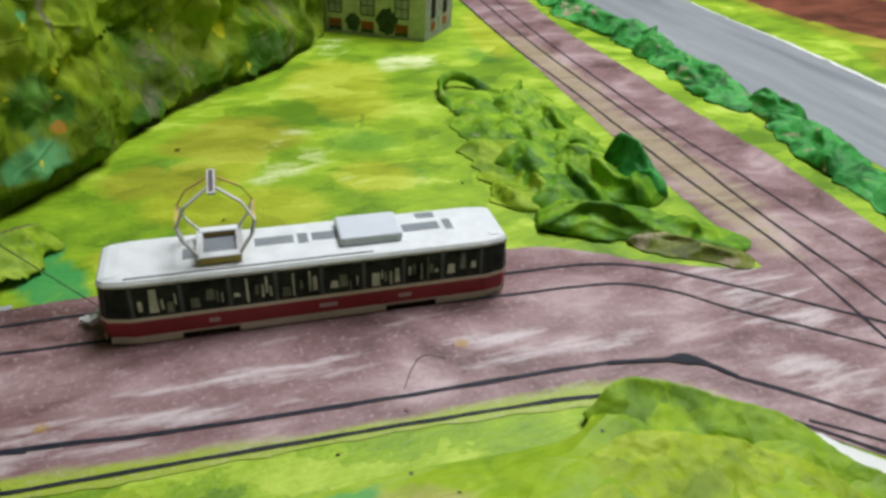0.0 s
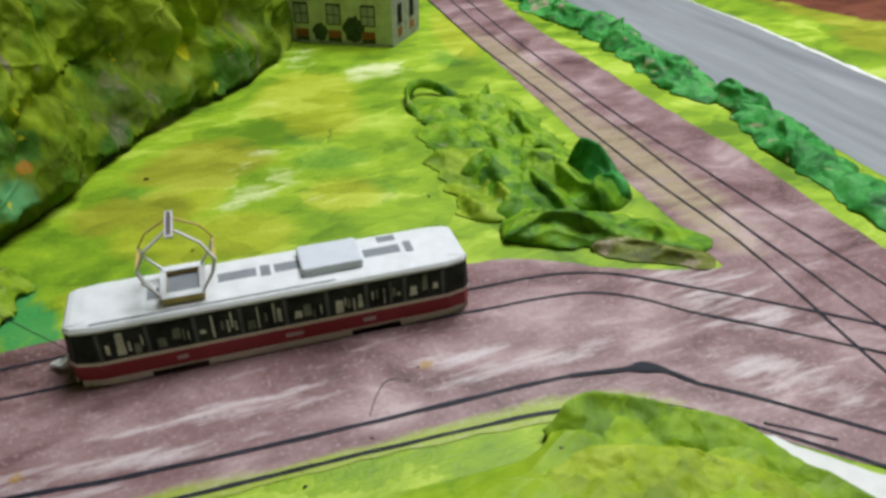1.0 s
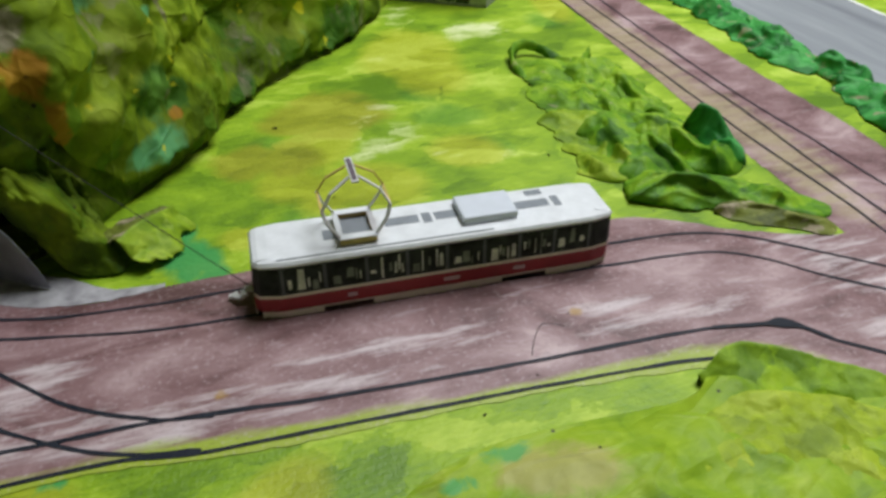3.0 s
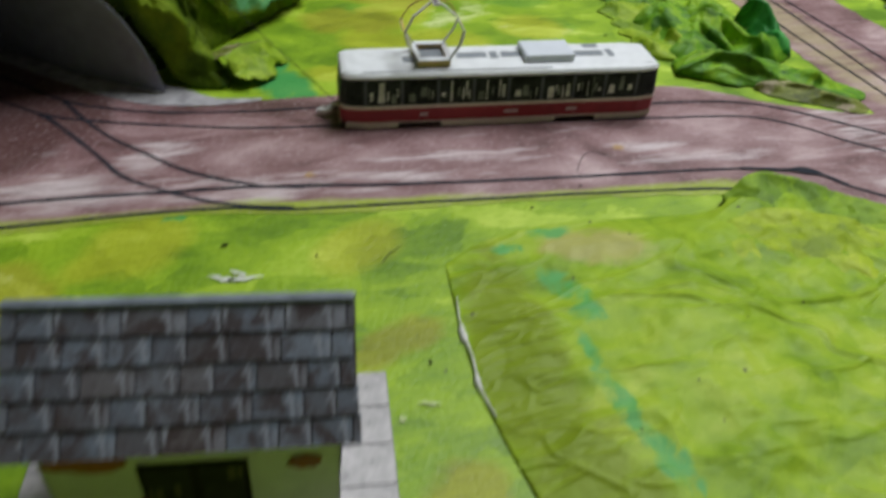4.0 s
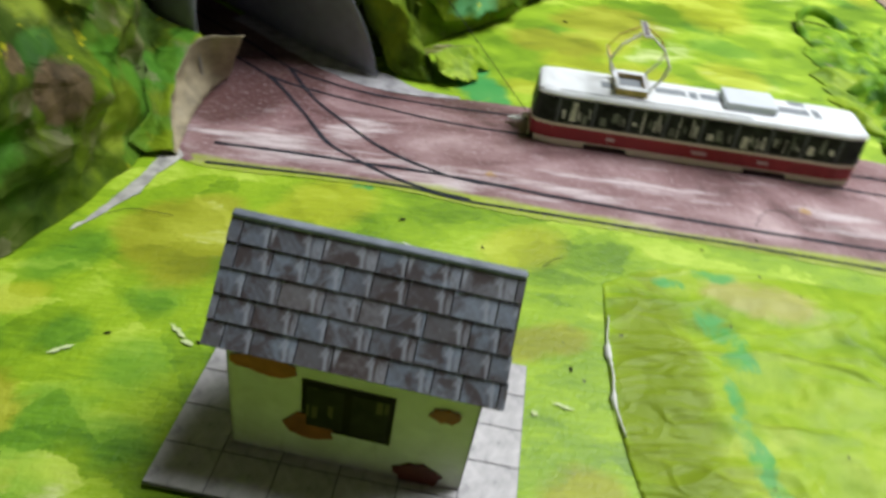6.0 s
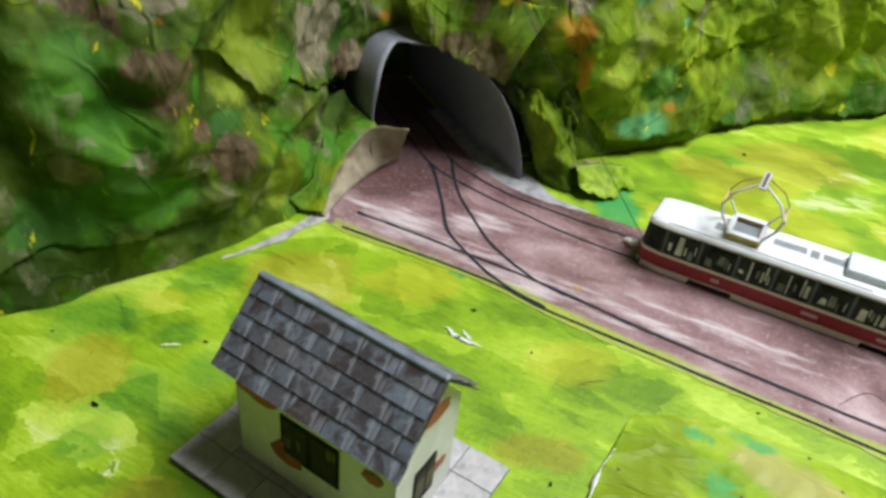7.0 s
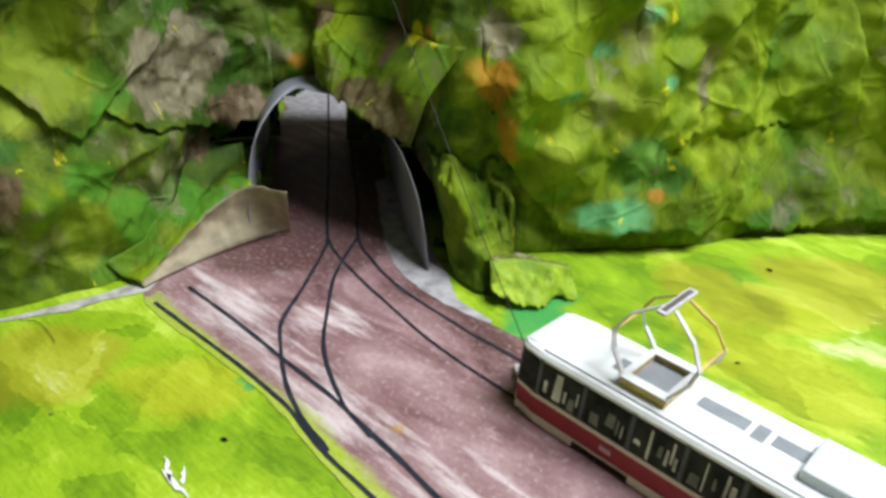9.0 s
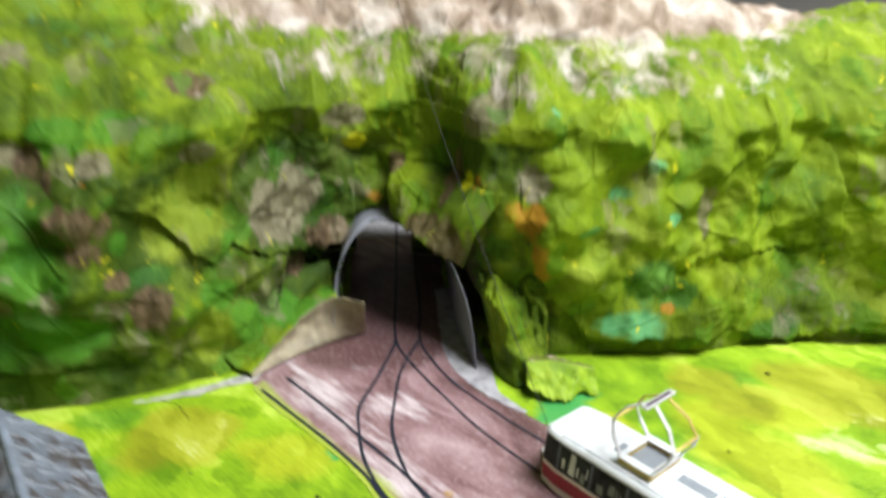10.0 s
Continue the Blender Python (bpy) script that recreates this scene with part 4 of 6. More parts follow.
def hill():
    rows, cols_wall, cols_top, cols_back = len(FOOT), 76, 70, 24
    top_f = Facets(33, 0.040)
    grid = []
    rims = [face_point(i, HILL_TOP * (1 + 0.07 * noise.noise((i * STRIDE * 14, 0, 5)))) for i in range(rows)]
    for i, p in enumerate(FOOT):
        u = i * STRIDE
        h = HILL_TOP * (1 + 0.07 * noise.noise((u * 14, 0, 5)))
        row = [face_point(i, h * j / cols_wall) for j in range(cols_wall + 1)]
        near = rims[max(0, i - 60):i + 61:4]
        drift = sum(near, Vector((0, 0, 0))) / len(near) - row[-1]
        lip = row[-1]
        for j in range(1, cols_top + 1):
            v = j / cols_top
            q = lip + drift * min(1.0, v * 1.5) + INWARD_TOP[i] * (0.105 * v) + Vector((0, 0, (0.074 - 0.010 * max(0.0, min(1.0, (i - RIGHT_STEP) / 90))) * v ** 0.8 - 0.10 * max(0.0, v - 0.88)))
            q.z += min(1.0, v * 6) * (0.0075 * top_f(u, v * 0.14) + 0.0016 * FINE(u, v * 0.14) + 0.0022 * rumple(u * 34, v * 5.5, 15))
            row.append(q)
        back = row[-1]
        for j in range(1, cols_back + 1):
            v = j / cols_back
            row.append(back + INWARD_TOP[i] * (0.010 * v) - Vector((0, 0, back.z * v)))
        for q in row:
            q.z = max(q.z, 0.0004)
        grid.append(row)

    def keep(i, j):
        if cols_wall < j <= cols_wall + cols_top:
            return True
        q = grid[i][j]
        rel = Vector((q.x, q.y, 0)) - TUNNEL_AT
        if rel.dot(TUNNEL_WAY) < -0.045:
            return True
        side = rel.dot(TUNNEL_SIDE)
        if j > cols_wall:
            return not (-0.0345 < side < 0.005 and q.z < 0.060 * math.sqrt(max(0.0, 1 - ((side + 0.0035) / 0.034) ** 2)))
        edge = 0.033 + 0.004 * noise.noise((q.z * 90, 2, side * 40))
        top = 0.0550 + 0.004 * noise.noise((side * 120, 1, 7))
        if -edge - 0.006 < side < edge + 0.006 and q.z < top * math.sqrt(max(0.0, 1 - ((side + 0.004) / 0.050) ** 2)):
            return False
        rag = 1 + 1.3 * noise.noise((side * 95, q.z * 95, 4)) + 0.4 * noise.noise((side * 400, q.z * 400, 8))
        return not any(((side - a) / ra) ** 2 + ((q.z - b) / rb) ** 2 < rag for a, b, ra, rb in ((-0.043, 0.036, 0.013, 0.008), (0.041, 0.015, 0.008, 0.012), (0.062, 0.064, 0.008, 0.003)))

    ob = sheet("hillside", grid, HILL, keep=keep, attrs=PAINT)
    tagged(ob, "crumpled paper hillside painted in mixed greens with bare tan patches", "hill", kind="structure")


FINE = Facets(37, 0.012)
hill()


def apron(i0, i1, low, high, off, seed, label, point=None, free_top=False, slant=(0.0, 1)):
    """A second sheet pasted over the face, with a torn hem that stands off; point: (x, y, rise) where the hem hangs lowest."""
    f, g = Facets(seed, 0.030), Facets(seed + 3, 0.010)
    m = 40
    grid = []
    tip = foot_at(*point[:2]) if point else 0
    for i in range(i0, i1):
        u = i * STRIDE
        e = min(1.0, (i - i0) / 12, (i1 - 1 - i) / 12)
        z0 = low + 0.009 * noise.noise((u * 26, seed, 0)) + 0.005 * abs(noise.noise((u * 75, seed, 3))) + 0.0022 * noise.noise((u * 300, seed, 5)) + 0.010 * (1 - e)
        z1 = high + 0.007 * noise.noise((u * 20, seed, 9)) + 0.0016 * noise.noise((u * 240, seed, 11))
        if point:
            z0 = min(z1 - 0.004, z0 + point[2] * abs(i - tip) / max(tip - i0, i1 - tip))
        z0 = min(z1 - 0.004, z0 + slant[0] * max(0.0, 1 - (i - i0) / slant[1]))
        row = []
        for j in range(m + 1):
            v = j / m
            z = z0 + (z1 - z0) * v
            w = v if free_top else 1 - v
            lift = off * e * w ** 0.7 * (0.65 + 0.6 * f(u, z)) - 0.0025 * (1 - w) ** 3
            row.append(face_point(i, z, 1.0 - 0.35 * w, max(-0.003, lift) + 0.0012 + 0.0009 * g(u, z)))
        grid.append(row)
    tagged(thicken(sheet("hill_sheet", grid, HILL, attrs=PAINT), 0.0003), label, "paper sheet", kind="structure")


def brow():
    """The torn brown sheet that hangs over the tunnel's mouth."""
    hem = smooth_line([(-0.146, 0.060, 0.0655), (-0.136, 0.0565, 0.0640), (-0.124, 0.0540, 0.0610), (-0.112, 0.0540, 0.0575), (-0.102, 0.0580, 0.0530), (-0.094, 0.0640, 0.0480)], 0.0009)
    f = Facets(85, 0.014)
    i0, i1 = foot_at(-0.150, 0.065), foot_at(-0.080, 0.077)
    n = len(hem)
    grid = []
    for i, p in enumerate(hem):
        u = i / (n - 1)
        low = p + Vector((0, -0.001, 0.0028 * noise.noise((u * 13, 4, 0)) + 0.0014 * noise.noise((u * 47, 4, 2))))
        top = face_point(round(i0 + (i1 - i0) * u), 0.090, 1.0, 0.002)
        grid.append([low.lerp(top, k / 24) + Vector((0.1, -1, 0.3)) * (0.0040 * f(u * 0.06, k * 0.0014) * math.sin(math.pi * min(1.0, 0.12 + k / 24)) + 0.003 * math.sin(math.pi * k / 24)) for k in range(25)])
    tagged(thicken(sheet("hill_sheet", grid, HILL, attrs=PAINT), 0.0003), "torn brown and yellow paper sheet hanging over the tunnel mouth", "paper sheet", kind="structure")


apron(foot_at(-0.074, 0.078), foot_at(0.005, 0.180), 0.009, 0.104, 0.0060, 51, "pasted green paper sheet with orange dabs and a torn hem", slant=(0.052, 26))
apron(foot_at(-0.020, 0.142), foot_at(0.075, 0.252), 0.006, 0.084, 0.0050, 55, "pasted yellow-green paper sheet with a torn hem")
apron(foot_at(0.060, 0.238), foot_at(0.134, 0.335), 0.005, 0.085, 0.0045, 58, "pasted green paper sheet with vertical folds")
apron(foot_at(-0.030, 0.128), foot_at(0.040, 0.222), 0.050, 0.112, 0.0040, 71, "small pasted green paper sheet with a torn hem")
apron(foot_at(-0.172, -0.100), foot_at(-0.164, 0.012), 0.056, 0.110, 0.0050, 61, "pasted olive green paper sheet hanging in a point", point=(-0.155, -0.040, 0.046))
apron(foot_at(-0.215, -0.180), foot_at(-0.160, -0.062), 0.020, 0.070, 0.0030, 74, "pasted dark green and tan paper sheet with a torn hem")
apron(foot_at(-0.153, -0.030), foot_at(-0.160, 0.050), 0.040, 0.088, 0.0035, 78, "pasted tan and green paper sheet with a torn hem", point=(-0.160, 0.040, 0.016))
brow()
apron(foot_at(-0.160, -0.050), foot_at(-0.058, 0.096), 0.088, 0.123, 0.0034, 66, "paper sheet above the tunnel with a free torn upper edge", free_top=True)


def tunnel():
    """A sheet of grey card bent to an arch, open at both ends."""
    t = tagged(new("tunnel"), "grey card tunnel tube bent to an arch", "tunnel")
    grid = []
    for i in range(49):
        a = i / 48
        row = []
        ang = math.pi * (1 - a)
        x = -0.0060 + 0.0340 * math.copysign(abs(math.cos(ang)) ** 0.75, math.cos(ang))
        z = 0.0615 * math.sin(ang) ** 0.62 * (1 - 0.05 * (2 * a - 1))
        k = 1 - z / 0.0615
        # the mouth is cut on the slant: the near flank reaches further out
        start = float(np.interp(a, (0, 0.2, 0.42, 0.62, 0.8, 1), (0.0, 0.006, 0.026, 0.004, -0.017, -0.034)))
        for j in range(25):
            l = start + (0.162 - start) * j / 24
            flare = 0.006 * max(0.0, 1 - j / 5) * k * (a > 0.5)
            q = TUNNEL_AT + TUNNEL_SIDE * (x + flare) + TUNNEL_WAY * l
            row.append((q.x, q.y, max(0.0012, z + 0.0012 * noise.noise(q * 40))))
        grid.append(row)
    thicken(sheet("arch_sheet", grid, GREY_CARD, t), 0.0004)


tunnel()


def wing():
    """The crumpled sheet that joins the tunnel's flank to the hill."""
    low = smooth_line([(-0.070, 0.064, 0.003), (-0.063, 0.0590, 0.001), (-0.054, 0.0555, 0.001), (-0.047, 0.0565, 0.001), (-0.046, 0.068, 0.002), (-0.054, 0.086, 0.003), (-0.064, 0.102, 0.004)], 0.0012)
    high = [face_point(k, 0.046, 1.0, 0.0) for k in range(foot_at(-0.092, 0.073), foot_at(-0.062, 0.092))]
    f, g = Facets(73, 0.024), Facets(77, 0.009)
    grid = []
    n = len(low)
    for i, p in enumerate(low):
        t = high[round(i * (len(high) - 1) / (n - 1))]
        row = []
        for j in range(37):
            v = j / 36
            q = p.lerp(t, v)
            out = Vector((0.55, -0.75, 0.35))
            q = q + out * ((0.0085 * f(i * 0.0012, v * 0.06) + 0.0020 * g(i * 0.0012, v * 0.06)) * min(1.0, 4 * v + 0.15) + 0.001 * math.sin(math.pi * v))
            q.z = max(q.z, 0.0006)
            row.append(q)
        grid.append(row)
    hole = lambda i, j: not (((i + 4) / (n * 0.05)) ** 2 + ((j - 9) / 11) ** 2 < 1 + 0.4 * noise.noise((i * 0.3, j * 0.3, 1)))
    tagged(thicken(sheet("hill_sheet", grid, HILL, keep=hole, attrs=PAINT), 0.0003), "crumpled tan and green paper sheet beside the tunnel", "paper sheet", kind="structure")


wing()


FOLD_C = Creases(17, 0.011, 4)


def flap():
    """The tan paper flap that leans over the track bed's edge beside the tunnel mouth."""
    low = smooth_line([(-0.1415, -0.034, 0.0012), (-0.1440, -0.018, 0.0012), (-0.1460, 0.004, 0.0010), (-0.1450, 0.022, 0.0010), (-0.1415, 0.036, 0.0012)], 0.0014)
    top = smooth_line([(-0.1430, -0.034, 0.0024), (-0.1500, -0.012, 0.0105), (-0.1515, 0.006, 0.0205), (-0.1465, 0.0200, 0.0262), (-0.1300, 0.0275, 0.0263)], 0.0014)
    n, m = len(low), 12
    grid, rim = [], []
    for i, a in enumerate(low):
        b = top[round(i * (len(top) - 1) / (n - 1))]
        b = b + Vector((0.0012 * noise.noise(b * 160), 0.001 * noise.noise(b * 210), 0.0008 * noise.noise(b * 300)))
        rim.append(b)
        bulge = Vector((-0.004, 0.001, 0.0)) * math.sin(math.pi * i / (n - 1))
        grid.append([a.lerp(b, k / m) + bulge * math.sin(math.pi * k / m) + Vector((1, 0, 0.5)) * 0.0007 * FOLD_C(a.lerp(b, k / m)) for k in range(m + 1)])
    tagged(thicken(sheet("paper_flap", grid, FLAP_PAPER), 0.0003), "bare tan paper flap leaning beside the tunnel mouth", "paper flap")
    # the shoulder of green paper between the flap and the hill
    f = Facets(29, 0.016)
    i0, i1 = foot_at(-0.152, -0.040), foot_at(-0.166, 0.036)
    grid = []
    for i, b in enumerate(rim[:round(n * 0.78)]):
        u = i / (round(n * 0.78) - 1)
        c = face_point(round(i0 + (i1 - i0) * u), 0.008 + 0.024 * min(1.0, u * 1.5), 1.0, 0.001)
        grid.append([b.lerp(c, k / 20) + Vector((0.5, -0.3, 1)) * (0.0045 * f(i * 0.0014, k * 0.0012) * math.sin(math.pi * k / 20) - 0.0020 * math.sin(math.pi * k / 20)) + Vector((0, 0, -0.0004 * (k == 0))) for k in range(21)])
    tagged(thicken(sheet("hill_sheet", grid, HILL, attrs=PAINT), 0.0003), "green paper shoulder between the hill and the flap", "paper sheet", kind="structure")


flap()


def hill_scraps():
    """A torn leaf of paper folded over like a tent at the hill foot."""
    ridge = smooth_line([(-0.0470, 0.0600, 0.0140), (-0.0380, 0.0710, 0.0140), (-0.0250, 0.0870, 0.0090)], 0.0008)
    f = Facets(137, 0.010)
    n = len(ridge)
    for drop, m, label in ((Vector((0.0120, -0.0105, -0.0140)), HEDGE_LIGHT, "torn yellow-green paper leaf folded at the hill foot"),
                           (Vector((-0.0110, 0.0090, -0.0060)), HEDGE_TAN, "dull tan underside of a folded paper leaf")):
        grid = []
        for i, p in enumerate(ridge):
            u = i / (n - 1)
            reach = (0.75 + 0.45 * math.sin(math.pi * min(1.0, u * 1.3))) * (1 + 0.25 * noise.noise((u * 5, drop.x * 100, 3)) + 0.10 * noise.noise((u * 24, 1, 3)))
            row = []
            for k in range(19):
                v = k / 18
                q = p + drop * 0.8 * v * reach + Vector((0.4, -0.3, 1)) * 0.0022 * f(u * 0.04, v * 0.016) * min(1.0, 3 * v)
                q.z = max(q.z, 0.0006)
                row.append(q)
            grid.append(row)
        tagged(thicken(sheet("paper_scrap", grid, m), 0.00025), label, "paper scrap", group="paper scraps at the hill foot")


HEDGE_LIGHT = hedge_material("yellow_green_crumpled_paper", (0.10, 0.19, 0.008), (0.225, 0.35, 0.013), (0.37, 0.49, 0.035), 0.80)
HEDGE_MID = hedge_material("grass_green_crumpled_scrub", (0.062, 0.155, 0.007), (0.16, 0.32, 0.011), (0.30, 0.47, 0.022), 0.71)
HEDGE_TAN = hedge_material("tan_green_crumpled_paper", (0.07, 0.085, 0.015), (0.16, 0.19, 0.025), (0.28, 0.29, 0.08), 0.64)
hill_scraps()


# ---- crumpled paper hedges and turf ----
def fold(line, half, height, material, seed, parent, label="", shear=0.35, size=0.025, sag=2.0, long=0.8, name="fold"):
    """A crumpled sheet of paper lying along a line: pinched ridges that lean over, hollows between them, a torn rim on the ground."""
    pts = smooth_line(line, 0.0010)
    n, m = len(pts), 40
    k = 1 / size
    grid = []
    for i, p in enumerate(pts):
        u = i / (n - 1)
        d = (pts[min(i + 3, n - 1)] - pts[max(i - 3, 0)]).normalized()
        side = Vector((-d.y, d.x, 0))
        ends = min(1.0, math.sqrt(7 * u + 0.02), math.sqrt(7 * (1 - u) + 0.02))
        s = i * 0.0010
        rims = [half(u) * ends * (1 + 0.40 * noise.noise((s * 45, seed, e)) + 0.22 * noise.noise((s * 150, seed, e + 4))) for e in (0, 9)]
        row = []
        for j in range(m + 1):
            v = 2 * j / m - 1
            w = v * rims[v > 0]
            a, b = (s + 0.35 * w) * long, w - 0.25 * s * long
            wa, wb = 0.5 * noise.noise((a * k * 0.7, b * k * 0.7, seed)), 0.5 * noise.noise((b * k * 0.7, a * k * 0.7, seed + 3))
            big = (1 - 2.6 * abs(noise.noise((a * k * 0.55 + wa, b * k * 0.9 + wb, seed + 11)))) * (0.75 + 0.9 * noise.noise((s * 38, v, seed + 70)))
            mid = 1 - 2.6 * abs(noise.noise((a * k * 1.5 + wb, b * k * 1.9 + wa, seed + 23)))
            fine = 1 - 2.6 * abs(noise.noise((a * k * 3.6, b * k * 4.2 + wa, seed + 37)))
            body = 1 - abs(v) ** sag
            z = height(u) * ends * (0.30 * body + (0.15 + 0.85 * body) * (0.60 * big + 0.18 * mid + 0.05 * fine))
            lean = shear * height(u) * (0.9 * big + 0.3 * mid) * body
            q = p + side * (w - lean) + d * (0.25 * size * noise.noise((a * k, b * k, seed + 50)))
            row.append(Vector((q.x, q.y, max(0.0004 + 0.0003 * body, p.z + z))))
        grid.append(row)
    if parent:
        for row in grid:
            for q in row:
                q -= parent.location
    return thicken(sheet(name, grid, material, parent, label), 0.00025)


def hedge(rows, seed, label, group):
    """A hedge of overlapping crumpled sheets; each sheet is a part. rows: line, half width, height, material, lean."""
    h = tagged(new("hedge"), label, "hedge", group=group)
    h.location = Vector((*rows[0][0][len(rows[0][0]) // 2][:2], 0))
    for k, (line, half, height, material, shear) in enumerate(rows):
        pair = lambda a: (lambda u: a[0] + (a[1] - a[0]) * u) if isinstance(a, tuple) else (lambda u: a)
        fold(line, pair(half), pair(height), material, seed + 13 * k, h, shear=shear)
    return h


hedge([([(0.212, 0.206), (0.212, 0.180), (0.206, 0.150), (0.198, 0.118)], 0.024, 0.0060, HEDGE_MID, 0.3),
       ([(0.191, 0.135), (0.190, 0.095), (0.186, 0.052)], (0.016, 0.021), (0.006, 0.010), HEDGE_LIGHT, 0.4)], 41,
      "flat crumpled yellow-green paper scrub on the meadow", "meadow hedges")
hedge([([(0.236, 0.198), (0.236, 0.160), (0.229, 0.115), (0.222, 0.072)], (0.018, 0.026), (0.011, 0.015), HEDGE_MID, 0.5),
       ([(0.212, 0.112), (0.208, 0.080), (0.205, 0.046)], 0.024, 0.015, HEDGE, 0.5),
       ([(0.238, 0.112), (0.240, 0.080), (0.236, 0.046)], (0.014, 0.020), 0.017, HEDGE, 0.5)], 43,
      "heaped crumpled moss-green paper hedge", "meadow hedges")
hedge([([(0.236, 0.084), (0.246, 0.068), (0.249, 0.050)], 0.009, 0.024, HEDGE_BLUE, 0.15)], 47,
      "dark upright fold of crumpled green paper hedge", "meadow hedges")
hedge([([(0.178, 0.046), (0.206, 0.038), (0.230, 0.026), (0.262, 0.002)], (0.017, 0.012), (0.015, 0.010), HEDGE, 0.6),
       ([(0.212, 0.022), (0.232, 0.008), (0.256, -0.011)], (0.010, 0.007), (0.009, 0.005), HEDGE_TAN, 0.5)], 53,
      "crumpled dark moss-green paper hedge beside the track", "meadow hedges")
for k, (line, w, h, two) in enumerate((
        ([(0.388, 0.50), (0.384, 0.44), (0.380, 0.380)], 0.017, 0.011, 0),
        ([(0.380, 0.400), (0.384, 0.350), (0.392, 0.300), (0.390, 0.250)], 0.023, 0.015, 1),
        ([(0.386, 0.268), (0.386, 0.228), (0.381, 0.19), (0.378, 0.145)], 0.020, 0.014, 1),
        ([(0.386, 0.142), (0.388, 0.125), (0.385, 0.104)], 0.013, 0.019, 0),
        ([(0.383, 0.118), (0.380, 0.090), (0.372, 0.060), (0.366, 0.022)], 0.018, 0.014, 1),
        ([(0.366, 0.035), (0.364, 0.005), (0.358, -0.05), (0.350, -0.11)], 0.016, 0.011, 0))):
    rows = [(line, w, h, HEDGE_BLUE, 0.4)]
    if two:
        rows.append(([(x - 0.006, y - 0.012) for x, y in line], w * 0.6, h * 0.9, HEDGE_BLUE, -0.4))
    hedge(rows, 71 + 60 * k, "crumpled emerald-green paper hedge beside the grey road", "hedges along the road")


def curl():
    """The curled strip of paper that arches at the far end of the hedge."""
    line = smooth_line([(0.193, 0.172, 0.001), (0.189, 0.196, 0.006), (0.195, 0.214, 0.011), (0.210, 0.217, 0.011), (0.222, 0.203, 0.006), (0.233, 0.194, 0.004), (0.244, 0.200, 0.008)], 0.0012)
    f = Facets(91, 0.010)
    grid = []
    for i, p in enumerate(line):
        w = 0.0050 * (1 + 0.7 * noise.noise(p * 90))
        d = (line[min(i + 1, len(line) - 1)] - line[max(i - 1, 0)]).normalized()
        s = d.cross(Vector((0, 0, 1))).normalized()
        grid.append([p + s * (w * 0.5 * v) + Vector((0, 0, -0.006 * abs(v) - 0.001 * v + 0.0016 * f(i * 0.0012, v * 0.004))) for v in (-1, -0.6, -0.2, 0.2, 0.6, 1)])
    for row in grid:
        for q in row:
            q.z = max(q.z, 0.0009)
    tagged(thicken(sheet("paper_curl", grid, HEDGE), 0.0003), "curled strip of dark moss-green paper", "hedge")


curl()


